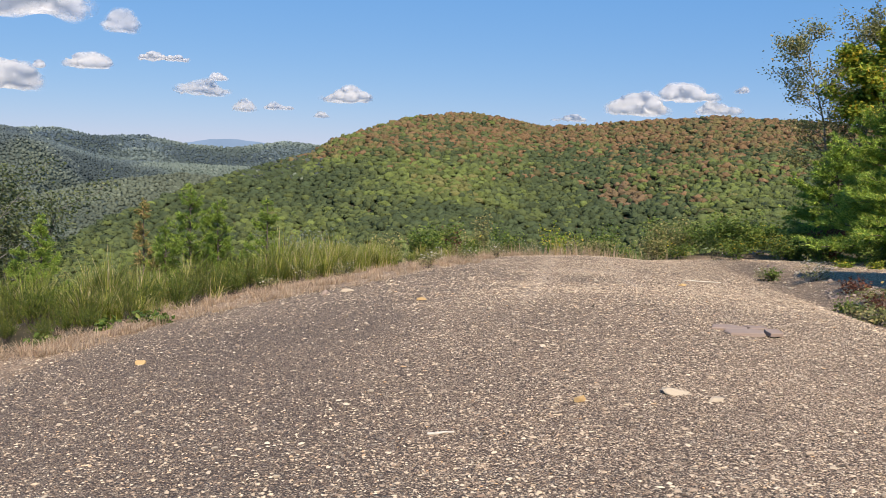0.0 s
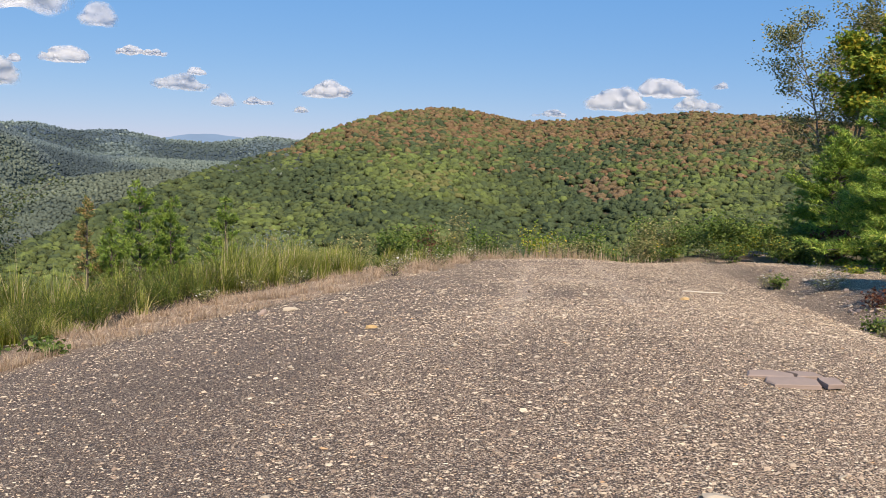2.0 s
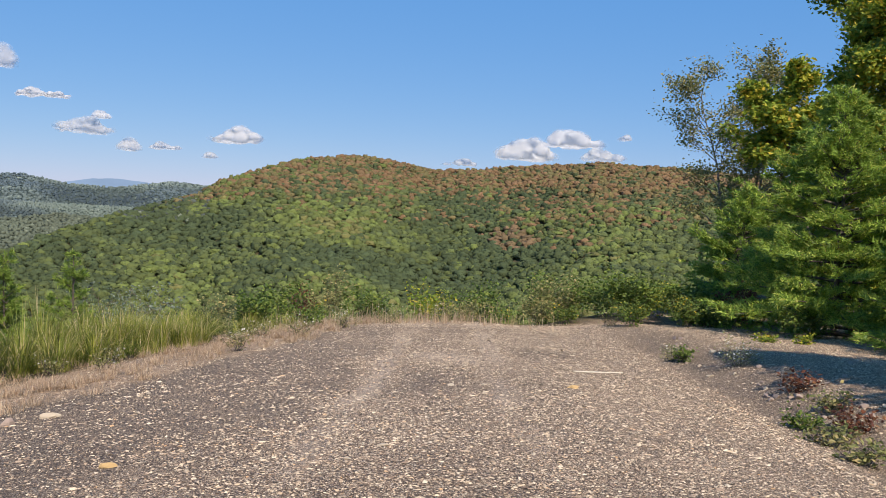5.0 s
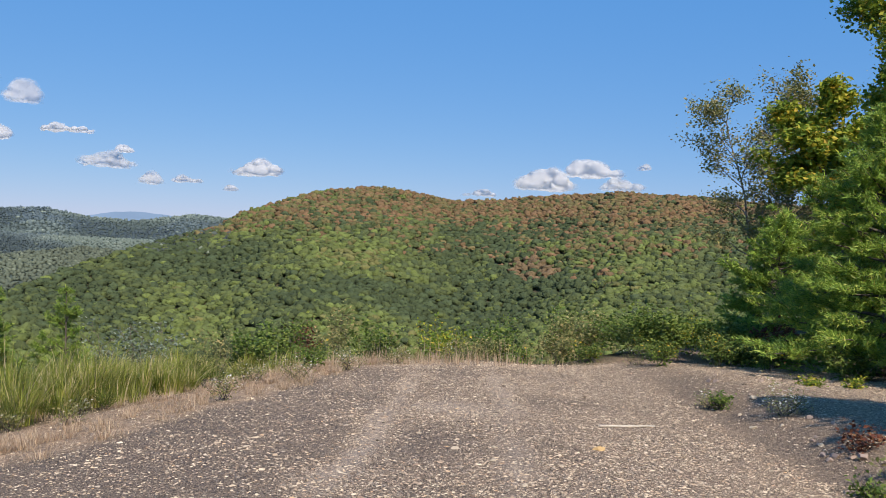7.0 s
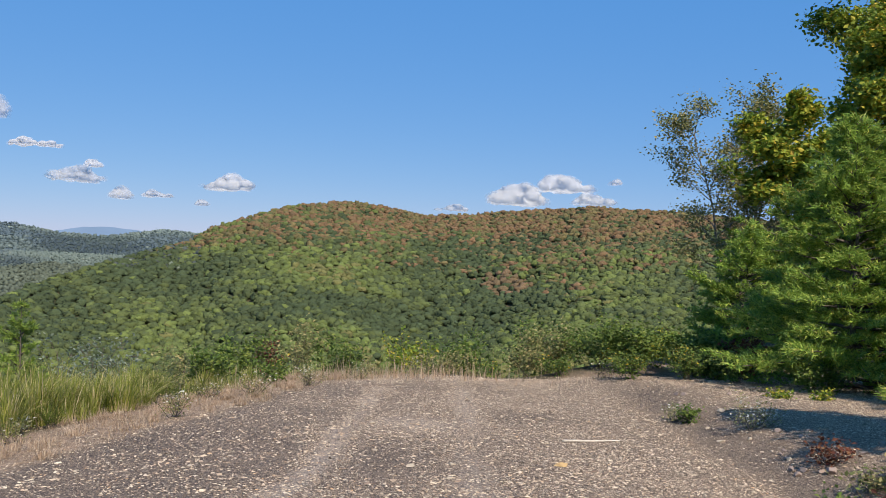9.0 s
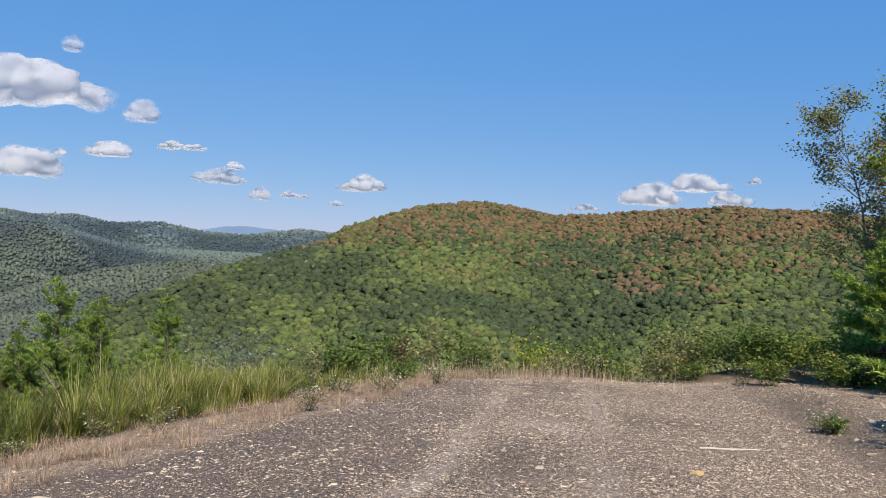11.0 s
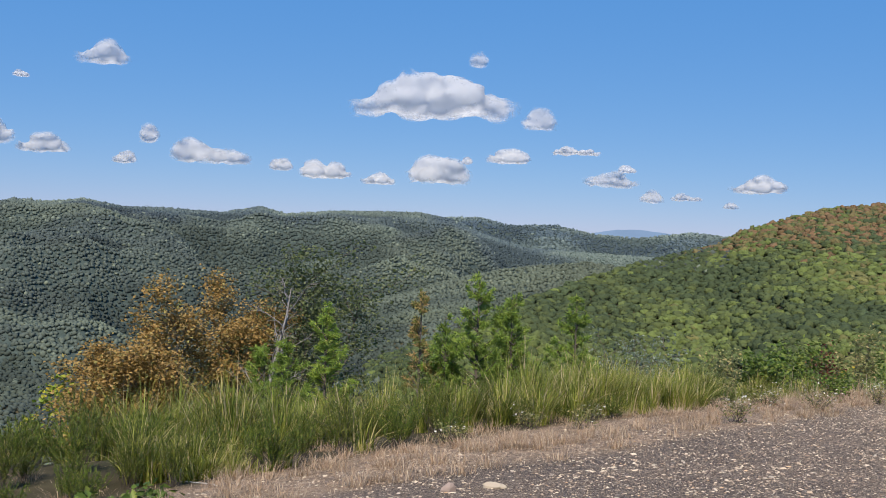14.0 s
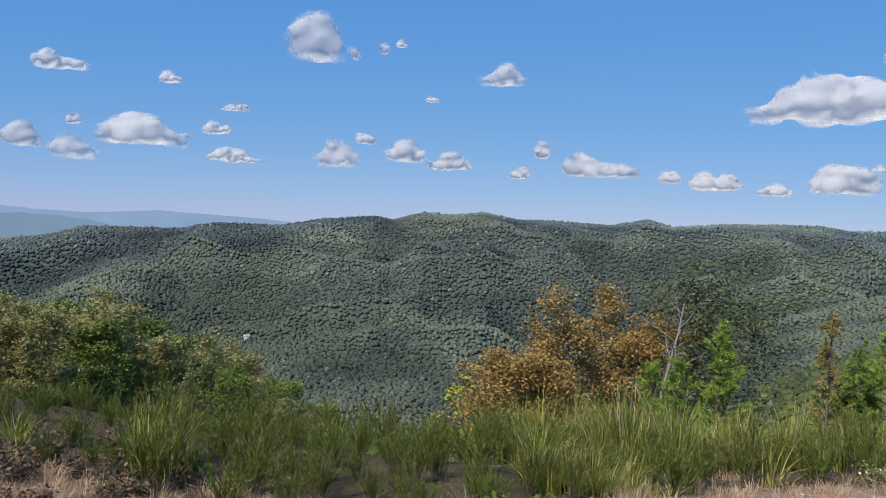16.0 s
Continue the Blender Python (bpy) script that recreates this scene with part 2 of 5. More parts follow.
def ground_material():
    """Gravel, dry turf and forest floor, blended by the cover of each place."""
    mat, nt, bsdf = material("ground", 0.95, 0.2)
    co = nt.nodes.new("ShaderNodeTexCoord").outputs["Object"]
    at = nt.nodes.new("ShaderNodeAttribute")
    at.attribute_name = "tint"
    sep = nt.nodes.new("ShaderNodeSeparateColor")
    nt.links.new(at.outputs["Color"], sep.inputs[0])
    chips = nt.nodes.new("ShaderNodeTexVoronoi")
    chips.inputs["Scale"].default_value, chips.inputs["Randomness"].default_value = 52, 1
    nt.links.new(co, chips.inputs["Vector"])
    fine = nt.nodes.new("ShaderNodeTexVoronoi")
    fine.inputs["Scale"].default_value = 105
    nt.links.new(co, fine.inputs["Vector"])
    chip_sep = nt.nodes.new("ShaderNodeSeparateColor")
    nt.links.new(chips.outputs["Color"], chip_sep.inputs[0])
    fine_sep = nt.nodes.new("ShaderNodeSeparateColor")
    nt.links.new(fine.outputs["Color"], fine_sep.inputs[0])
    patches = noise_tex(nt, .55, 5, co)
    soil = ramp(nt, patches, [(.3, (.145, .099, .067)), (.5, (.28, .193, .128)), (.68, (.47, .325, .213))])
    one = ramp(nt, chip_sep.outputs[0], [(0, (.055, .042, .033)), (.25, (.325, .23, .156)), (.6, (.70, .53, .355)), (1, (.92, .77, .55))])
    two = ramp(nt, fine_sep.outputs[0], [(0, (.055, .042, .034)), (.35, (.275, .193, .137)), (.75, (.60, .45, .30)), (1, (.85, .69, .49))])
    proud = ramp(nt, chip_sep.outputs[1], [(.72, (0, 0, 0)), (.75, (1, 1, 1))])
    gravel = mixed(nt, .30, mixed(nt, proud, two, one), soil)
    gaps = ramp(nt, fine.outputs["Distance"], [(.44, (0, 0, 0)), (.68, (.95, .95, .95))])
    gravel = mixed(nt, gaps, gravel, (.07, .052, .038))
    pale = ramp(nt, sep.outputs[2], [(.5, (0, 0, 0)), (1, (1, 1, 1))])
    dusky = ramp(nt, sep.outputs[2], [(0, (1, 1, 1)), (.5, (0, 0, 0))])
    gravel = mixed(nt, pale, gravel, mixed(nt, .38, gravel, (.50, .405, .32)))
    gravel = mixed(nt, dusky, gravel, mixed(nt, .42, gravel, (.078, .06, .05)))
    dry = ramp(nt, noise_tex(nt, 19, 7, co, .75), [(.34, (.17, .108, .062)), (.5, (.42, .285, .175)), (.66, (.68, .49, .32))])
    turf = ramp(nt, noise_tex(nt, 1.3, 5, co), [(.3, (.05, .042, .02)), (.7, (.12, .098, .05))])
    # far ground: a greyed green matching the haze painted into the far crowns
    turf = mixed(nt, pale, turf, ramp(nt, noise_tex(nt, .09, 6, co), [(.35, (.044, .060, .050)), (.65, (.068, .088, .074))]))
    thin = nt.nodes.new("ShaderNodeMath")
    thin.operation = "MULTIPLY"
    nt.links.new(sep.outputs[0], thin.inputs[0])
    nt.links.new(ramp(nt, noise_tex(nt, 6, 4, co), [(.35, (.25, .25, .25)), (.65, (.9, .9, .9))]), thin.inputs[1])
    colour = mixed(nt, thin.outputs[0], gravel, dry)
    colour = mixed(nt, sep.outputs[1], colour, turf)
    nt.links.new(colour, bsdf.inputs["Base Color"])
    both = nt.nodes.new("ShaderNodeMath")
    both.operation = "ADD"
    nt.links.new(chips.outputs["Distance"], both.inputs[0])
    nt.links.new(fine.outputs["Distance"], both.inputs[1])
    down = nt.nodes.new("ShaderNodeMath")
    down.operation = "MULTIPLY"
    down.inputs[1].default_value = -1
    nt.links.new(both.outputs[0], down.inputs[0])
    bump(nt, bsdf, down.outputs[0], .8, .018)
    return mat


GROUND = ground_material()
CROWNS = tinted_material("hill_crowns", .9, 1.0, .9, .42)
FAR_CROWNS = tinted_material("far_crowns", .3, .5, .9, .2)
PEBBLE = stone_material("pebble", [(0, (.085, .06, .042)), (.22, (.31, .21, .14)), (.55, (.59, .44, .285)), (.95, (.84, .69, .48)), (1, (.62, .36, .16))])
PALE_STONE = stone_material("pale_stone", [(0, (.42, .36, .29)), (.6, (.60, .54, .45)), (1, (.52, .40, .25))], 22)
BROWN_STONE = stone_material("brown_stone", [(0, (.27, .19, .15)), (1, (.38, .29, .23))], 9)
GRASS = leaf_material("grass", [(0, (.115, .145, .022)), (.45, (.265, .29, .045)), (.76, (.42, .42, .085)), (.86, (.60, .48, .21)), (1, (.75, .59, .35))], .5, .4)
STRAW = leaf_material("straw", [(0, (.36, .235, .14)), (.5, (.56, .395, .25)), (1, (.72, .56, .39))])
NEEDLES = leaf_material("pine_needles", [(0, (.115, .20, .034)), (.5, (.265, .39, .06)), (.88, (.43, .54, .085)), (1, (.56, .52, .12))], .5, .36)
FRESH_NEEDLES = leaf_material("fresh_needles", [(0, (.11, .18, .03)), (.5, (.22, .33, .05)), (1, (.36, .43, .08))], .5, .3)
GREEN_LEAF = leaf_material("green_leaf", [(0, (.07, .12, .022)), (.6, (.16, .23, .04)), (1, (.28, .32, .065))])
YELLOW_LEAF = leaf_material("yellow_leaf", [(0, (.12, .19, .022)), (.55, (.27, .35, .04)), (.85, (.52, .48, .05)), (1, (.66, .42, .06))])
OLIVE_LEAF = leaf_material("olive_leaf", [(0, (.14, .16, .05)), (.6, (.30, .30, .11)), (1, (.52, .40, .17))])
ORANGE_LEAF = leaf_material("orange_leaf", [(0, (.20, .14, .04)), (.45, (.42, .26, .075)), (.8, (.52, .33, .12)), (1, (.38, .35, .10))])
DARK_LEAF = leaf_material("dark_leaf", [(0, (.06, .085, .03)), (.6, (.13, .155, .058)), (1, (.23, .25, .11))])
RUST_LEAF = leaf_material("rust_leaf", [(0, (.10, .03, .02)), (.6, (.20, .07, .04)), (1, (.28, .14, .06))])
SILVER_LEAF = leaf_material("silver_leaf", [(0, (.10, .13, .08)), (.6, (.20, .24, .17)), (1, (.34, .38, .30))])
SICK_NEEDLES = leaf_material("sick_needles", [(0, (.08, .14, .03)), (.4, (.20, .22, .06)), (.6, (.42, .28, .10)), (1, (.50, .34, .16))], .6, .25)
SCRUB = leaf_material("scrub", [(0, (.062, .092, .016)), (.6, (.14, .172, .028)), (.92, (.27, .28, .05)), (1, (.50, .40, .18))], .5, .35)
BROOM = leaf_material("broom", [(0, (.048, .08, .014)), (.55, (.12, .17, .024)), (.9, (.24, .275, .042)), (1, (.40, .33, .13))], .5, .3)
DEAD_LEAF = leaf_material("dead_leaf", [(0, (.07, .045, .03)), (.6, (.15, .10, .065)), (1, (.26, .18, .11))], .7, .2)
RUSTY_STONE = stone_material("rusty_stone", [(0, (.45, .24, .09)), (1, (.62, .42, .18))], 22)
PALE_WOOD = bark_material("pale_wood", (.45, .39, .31), (.68, .62, .52), 30)
ROAD = bark_material("road_gravel", (.24, .21, .18), (.40, .35, .30), 3)
WHITE_WALL = bark_material("white_wall", (.72, .72, .70), (.82, .82, .80), 1)
ROOF = bark_material("roof", (.25, .25, .26), (.36, .36, .38), 1)


def haze_glow_material(name, colour):
    """Mountains so far off that only their blue air shows, given as glowing haze colour."""
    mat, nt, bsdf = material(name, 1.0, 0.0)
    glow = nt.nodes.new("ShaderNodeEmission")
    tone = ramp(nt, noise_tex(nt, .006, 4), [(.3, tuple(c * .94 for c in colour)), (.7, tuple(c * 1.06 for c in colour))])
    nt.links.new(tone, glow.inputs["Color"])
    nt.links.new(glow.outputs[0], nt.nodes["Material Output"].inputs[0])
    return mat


HAZE_GLOW = haze_glow_material("distance", (.24, .34, .50))
HAZE_GLOW_NEAR = haze_glow_material("haze_glow_near", (.19, .275, .385))
PETAL = leaf_material("petal", [(0, (.62, .58, .48)), (1, (.80, .77, .66))], .6, .2)
GOLD = leaf_material("gold", [(0, (.45, .30, .02)), (1, (.65, .48, .04))], .6, .2)
BARK = bark_material("bark", (.06, .05, .04), (.17, .14, .11))
GREY_BARK = bark_material("grey_bark", (.16, .145, .13), (.34, .31, .28))


# ---- ground ----
def cover(x, y):
    """How much dry turf, green growth and wheel-worn gravel each place has."""
    wob = 0.9 * (fbm(x * .9, y * .9, 51) - .5)
    edge = along_y(y, GRAVEL_EDGE) + wob
    turf_edge = along_y(y, TURF_EDGE) + wob
    dry = step(.25, -.25, x - edge)
    green = step(.3, -.3, x - turf_edge)
    az, r = polar(x, y)
    rim = along(az, RIM)
    brow = step(-1.6, .2, r - rim + wob * 1.5) * step(-40, -20, az)
    dry = np.maximum(dry, step(-3.2, -1.2, r - rim + wob * 2) * step(-28, -20, az) * .7)
    green = np.maximum(green, brow)
    green = np.maximum(green, step(9.5, 13, x + wob) * step(14, 18, y))
    green = np.maximum(green, step(-.5, 1.5, r - rim))
    wheel = sum(np.exp(-((x - (c + d * (y - 12.5) + .4 * (fbm(y * .25, y * 0 + c, 61) - .5))) / w) ** 2) for c, d, w in ((1.3, .14, .20), (2.75, .12, .18)))
    wheel = wheel * step(7, 12, y) * np.clip(2.6 * fbm(x * 1.2, y * .6, 71) - .6, 0, 1)
    wheel = np.maximum(wheel, .9 * np.exp(-((x - 2.6) / .55) ** 2 - ((y - 16.5) / .7) ** 2))
    dusk = step(.42, .66, fbm(x * .33, y * .2, 77)) * step(3.4, 1.2, x) * (.35 + .6 * step(6.5, 9.0, y)) + .85 * step(.6, -1.6, x)
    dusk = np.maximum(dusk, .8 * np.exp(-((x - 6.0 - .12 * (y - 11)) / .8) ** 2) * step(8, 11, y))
    for px, py, wx, wy in ((3.2, 21.2, .9, 1.1), (1.9, 20.2, .5, 1.6), (2.1, 14.2, .4, 1.5), (4.3, 17.6, .9, .6), (.4, 12.2, .8, 1.4)):
        dusk = np.maximum(dusk, .95 * np.exp(-((x - px) / wx) ** 2 - ((y - py) / wy) ** 2))
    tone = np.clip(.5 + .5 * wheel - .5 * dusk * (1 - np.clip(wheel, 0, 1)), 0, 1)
    # far off, tone selects the hazed ground colour instead of gravel wear
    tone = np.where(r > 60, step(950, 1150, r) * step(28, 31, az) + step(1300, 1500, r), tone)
    tone = np.clip(tone, 0, 1)
    dry = np.maximum(dry, .3 * step(5.6, 6.6, x - .12 * (y - 11) + wob) * step(9, 11, y) * step(27, 24, y))
    return np.stack([dry, green, tone], -1)


def along_y(y, table):
    t = np.array(table, float).reshape(-1, 2)
    return np.interp(y, t[:, 0], t[:, 1])


# edge of the bare gravel and of the green growth: y, x
GRAVEL_EDGE = [-20, -6, 4, -4.6, 8, -3.9, 10.4, -3.5, 11.4, -2.9, 12.4, -2.3, 13.6, -1.8, 15, -1.2, 17, -.4, 19, .4, 23, 1.6, 26, 3]
TURF_EDGE = [-20, -10.5, 4, -10, 8.3, -9.2, 9.2, -6.1, 10.8, -4.8, 12.8, -4.1, 14, -3.8, 15.6, -3.1, 18.2, -1.8, 21, -.5, 24, 1, 26, 2]


def build_ground():
    heads = np.radians(np.r_[np.linspace(-34, 82, 290), np.linspace(82, 326, 90)[1:-1]])
    radii = np.r_[.3, np.linspace(.8, 30, 100), np.geomspace(31, 900, 130), np.geomspace(915, 4950, 190)]
    a, r = np.meshgrid(heads, radii)
    x, y = OX - r * np.sin(a), OY + r * np.cos(a)
    v = np.c_[x.ravel(), y.ravel(), (height(x, y) - 1.5 * step(400, 600, r)).ravel()]
    n, m = len(heads), len(radii)
    i, j = np.meshgrid(np.arange(m - 1), np.arange(n), indexing="ij")
    k = (j + 1) % n
    quads = np.stack([i * n + j, (i + 1) * n + j, (i + 1) * n + k, i * n + k], -1).reshape(-1, 4)[:, ::-1]
    tri = np.concatenate([quads[:, [0, 1, 2]], quads[:, [0, 2, 3]]])
    cap = np.array([[len(v), int((b + 1) % n), int(b)] for b in range(n)])
    v = np.r_[v, [[OX, OY, float(height(np.array([OX]), np.array([OY]))[0])]]]
    tri = np.r_[tri, cap]
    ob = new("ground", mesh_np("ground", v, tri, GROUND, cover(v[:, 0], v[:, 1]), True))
    return tagged(ob, "gravelly knoll falling away to wooded valleys and hills", "ground", kind="structure")


build_ground()


# ---- scattered copies joined into one sheet of stuff ----
def ico(level):
    bm = bmesh.new()
    bmesh.ops.create_icosphere(bm, subdivisions=level, radius=1)
    v = np.array([p.co[:] for p in bm.verts])
    f = np.array([[p.index for p in q.verts] for q in bm.faces])
    bm.free()
    return v, f


def lumpy(level, amount, seed, freq=1.7):
    v, f = ico(level)
    off = np.array([noise.noise(Vector(p) * freq + Vector((seed * 7.1, seed * 3.3, 0))) for p in v])
    return v * (1 + amount * off)[:, None], f


def scatter(shapes, x, y, z, sx, sy, sz, turn, pick, tint=None, lean=None):
    """Copies of shapes at the given places, as one array of vertices and triangles (and colours)."""
    vs, fs, ts, base = [], [], [], 0
    for k, (v, f) in enumerate(shapes):
        on = np.nonzero(pick == k)[0]
        if not len(on):
            continue
        p = v[None] * np.stack([sx, sy, sz], -1)[on][:, None]
        if lean is not None:
            c, s = np.cos(lean[on])[:, None], np.sin(lean[on])[:, None]
            p = np.stack([p[..., 0], p[..., 1] * c - p[..., 2] * s, p[..., 1] * s + p[..., 2] * c], -1)
        c, s = np.cos(turn[on])[:, None], np.sin(turn[on])[:, None]
        p = np.stack([p[..., 0] * c - p[..., 1] * s, p[..., 0] * s + p[..., 1] * c, p[..., 2]], -1)
        p = p + np.stack([x, y, z], -1)[on][:, None]
        vs.append(p.reshape(-1, 3))
        fs.append((f[None] + (base + np.arange(len(on)) * len(v))[:, None, None]).reshape(-1, f.shape[1]))
        if tint is not None:
            ts.append(np.repeat(tint[on], len(v), 0))
        base += len(on) * len(v)
    return np.concatenate(vs), np.concatenate(fs), np.concatenate(ts) if tint is not None else None


# ---- woods on the hills ----
def leafy(seed, sprays, core=1):
    """A crown: an uneven core with sprays of leaves standing off it on all sides."""
    r = np.random.default_rng(seed + 900)
    vs, fs, base = [], [], 0
    if core:
        v, f = lumpy(1, .7, seed, 1.6)
        vs, fs, base = [v * .8], [f], len(v)
    d = r.normal(0, 1, (sprays, 3))
    d[:, 2] = np.abs(d[:, 2]) - .25
    d /= np.linalg.norm(d, axis=1)[:, None]
    bulge = np.array([noise.noise(Vector(p) * 1.8 + Vector((seed * 3.7, 0, 0))) for p in d])
    p = d * (.86 + .4 * bulge)[:, None] * r.uniform(.85, 1.08, (sprays, 1))
    n = d + r.normal(0, .45, d.shape)
    n /= np.linalg.norm(n, axis=1)[:, None]
    u = np.cross(n, r.normal(0, 1, d.shape))
    u /= np.linalg.norm(u, axis=1)[:, None]
    w = np.cross(n, u)
    s = (.30 if core else .55) * r.uniform(.7, 1.3, (sprays, 1))
    tri = np.stack([p + u * s, p - u * s * .5 + w * s * .9, p - u * s * .5 - w * s * .9], 1).reshape(-1, 3)
    vs.append(tri), fs.append(np.arange(3 * sprays).reshape(-1, 3) + base)
    return np.concatenate(vs), np.concatenate(fs)


def open_slopes(az, r):
    """Which places on the slopes face the clearing, so that their crowns can be seen from it."""
    heads = np.arange(-40, 86, .25)
    rad = np.geomspace(25, 4900, 260)
    a, q = np.meshgrid(np.radians(heads), rad, indexing="ij")
    el = (height(OX - q * np.sin(a), OY + q * np.cos(a)) - EYE) / q
    top = np.maximum.accumulate(el, 1)
    i = np.clip(np.round((az + 40) / .25).astype(int), 0, len(heads) - 1)
    j = np.clip(np.searchsorted(rad, r) - 3, 0, len(rad) - 1)
    x, y = OX - r * np.sin(np.radians(az)), OY + r * np.cos(np.radians(az))
    return (height(x, y) + 24 - EYE) / r > top[i, j]


def plant(az0, az1, r0, r1, gap):
    """Places about gap metres apart between two headings and two distances."""
    az, rows = [], []
    for r in np.arange(r0, r1, gap):
        row = np.arange(az0, az1, math.degrees(gap / r))
        az.append(row + rng.uniform(-.5, .5, len(row)) * math.degrees(gap / r))
        rows.append(r + rng.uniform(-.95, .95, len(row)) * gap)
    az, rows = np.concatenate(az), np.concatenate(rows)
    on = open_slopes(az, rows)
    return az[on], rows[on]


def dome(seed, sprays):
    """A rounded crown with bulging boughs, open below, and sprays of leaves standing off it."""
    r = np.random.default_rng(seed + 950)
    v, f = lumpy(2, .8, seed, 2.6)
    f = f[(v[f][:, :, 2].mean(1) > -.45)]
    d = r.normal(0, 1, (sprays, 3))
    d[:, 2] = np.abs(d[:, 2]) - .3
    d /= np.linalg.norm(d, axis=1)[:, None]
    bulge = np.array([noise.noise(Vector(p) * 2.6 + Vector((seed * 7.1, seed * 3.3, 0))) for p in d])
    p = d * (1 + .8 * bulge)[:, None] * r.uniform(.95, 1.07, (sprays, 1))
    n = d + r.normal(0, .5, d.shape)
    u = np.cross(n, r.normal(0, 1, d.shape))
    u /= np.linalg.norm(u, axis=1)[:, None]
    w = np.cross(n, u)
    w /= np.linalg.norm(w, axis=1)[:, None]
    q = .20 * r.uniform(.6, 1.3, (sprays, 1))
    tri = np.stack([p + u * q, p - u * q * .5 + w * q * .9, p - u * q * .5 - w * q * .9], 1).reshape(-1, 3)
    return np.r_[v, tri], np.r_[f, np.arange(3 * sprays).reshape(-1, 3) + len(v)]


def species(x, y, az, r, up):
    """The colour of each crown: greens below, rust and tan towards the tops, in drifts."""
    n = len(x)
    stand = fbm(x * .0075, y * .0075, 81, 3) + rng.normal(0, .075, n)
    kinds = np.array([(.048, .066, .031), (.070, .088, .034), (.096, .118, .038), (.126, .156, .042), (.155, .145, .050)])
    pick = np.digitize(stand, [.42, .52, .61, .74])
    pick = np.where(rng.random(n) < .12, rng.integers(0, 4, n), pick)
    col = kinds[pick] * rng.uniform(.8, 1.25, (n, 1))
    rust = np.array([.155, .092, .048]) + rng.random((n, 1)) * np.array([.07, .03, .02])
    tan = np.array([.125, .102, .046]) + rng.random((n, 1)) * np.array([.06, .035, .012])
    autumn = np.clip(.06 + 1.9 * (up - .50) + 1.1 * (fbm(x * .009, y * .009, 91) - .5), 0, .88)
    roll = rng.random(n)
    reds = np.clip(.22 + 1.6 * (fbm(x * .006, y * .006, 95) - .45) + .3 * step(-4, -9, az), .08, .75)
    col = np.where((roll < autumn)[:, None], np.where((rng.random(n) < reds)[:, None], rust, tan), col)
    patch = np.hypot((az + 11.2) / 1.6, (np.degrees(np.arctan2(height(x, y) - EYE, r)) + 2.6) / .7) < 1
    col = np.where((patch & (roll < .7))[:, None], rust * [.88, .98, 1.05], col)
    return col * rng.uniform(.95, 1.35, (n, 1))


def build_hill_woods():
    az, r = (np.concatenate(p) for p in zip(plant(-33, 30, 400, 800, 5.5), plant(-33, 30, 800, 1330, 6.3)))
    x, y = OX - r * np.sin(np.radians(az)), OY + r * np.cos(np.radians(az))
    z = height(x, y)
    up = np.clip((z + 100) / 150, 0, 1)
    tint = species(x, y, az, r, up)
    n = len(x)
    size = rng.uniform(2.9, 5.6, n) * (1 - .2 * up) * (.78 + .22 * step(500, 1000, r))
    shapes = [dome(s, 28) for s in range(14)]
    v, f, t = scatter(shapes, x, y, z + size * rng.uniform(.15, .5, n), size * rng.uniform(.8, 1.25, n), size * rng.uniform(.8, 1.25, n), size * rng.uniform(.6, 1.0, n),
                      rng.uniform(0, 6.3, n), rng.integers(0, 14, n), tint)
    ob = new("hill_woods", mesh_np("hill_woods", v, f, CROWNS, t, True))
    tagged(ob, "broadleaf wood on the hill, greens turning to autumn rust", "forest", kind="stuff")


def build_far_woods():
    parts = []
    for az0, az1, r0, r1, gap, big in ((10, 80, 420, 1000, 8, 4.2), (8, 82, 1000, 2000, 7.6, 4.9), (8, 82, 2000, 3050, 8.8, 5.8), (2, 32, 3050, 4150, 20, 8)):
        az, r = plant(az0, az1, r0, r1, gap)
        if r0 < 1000:
            keep = r > along(az, HILL_R) + 10
            keep |= az > 29
            az, r = az[keep], r[keep]
        parts.append((az, r, np.full(len(az), big)))
    az, r, big = (np.concatenate(p) for p in zip(*parts))
    x, y = OX - r * np.sin(np.radians(az)), OY + r * np.cos(np.radians(az))
    n = len(x)
    drift, fine = fbm(x * .004, y * .004, 101), rng.random((n, 1))
    patch = step(.42, .62, fbm(x * .0028, y * .0028, 103))[:, None]
    # air haze is mixed into these crown colours: greyed, then bluer with distance
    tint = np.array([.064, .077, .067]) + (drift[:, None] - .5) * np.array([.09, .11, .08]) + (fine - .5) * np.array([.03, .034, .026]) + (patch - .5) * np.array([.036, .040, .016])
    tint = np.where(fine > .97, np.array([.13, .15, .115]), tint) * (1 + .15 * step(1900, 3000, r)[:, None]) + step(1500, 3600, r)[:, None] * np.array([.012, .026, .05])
    # relief shading put into the colour: spurs paler, coves darker
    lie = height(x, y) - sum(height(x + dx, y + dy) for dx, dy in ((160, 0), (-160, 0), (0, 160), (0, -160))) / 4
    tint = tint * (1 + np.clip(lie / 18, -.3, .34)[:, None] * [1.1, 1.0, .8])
    size = big * rng.uniform(.8, 1.25, n)
    shapes = [leafy(s + 30, 2, 1) for s in range(6)]
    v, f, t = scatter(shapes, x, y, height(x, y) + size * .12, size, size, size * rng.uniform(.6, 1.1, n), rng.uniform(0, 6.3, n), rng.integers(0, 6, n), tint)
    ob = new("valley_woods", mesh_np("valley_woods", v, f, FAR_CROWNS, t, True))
    tagged(ob, "hazy grey-green forest covering the far ridges and valley", "forest", kind="stuff")


build_hill_woods()
build_far_woods()


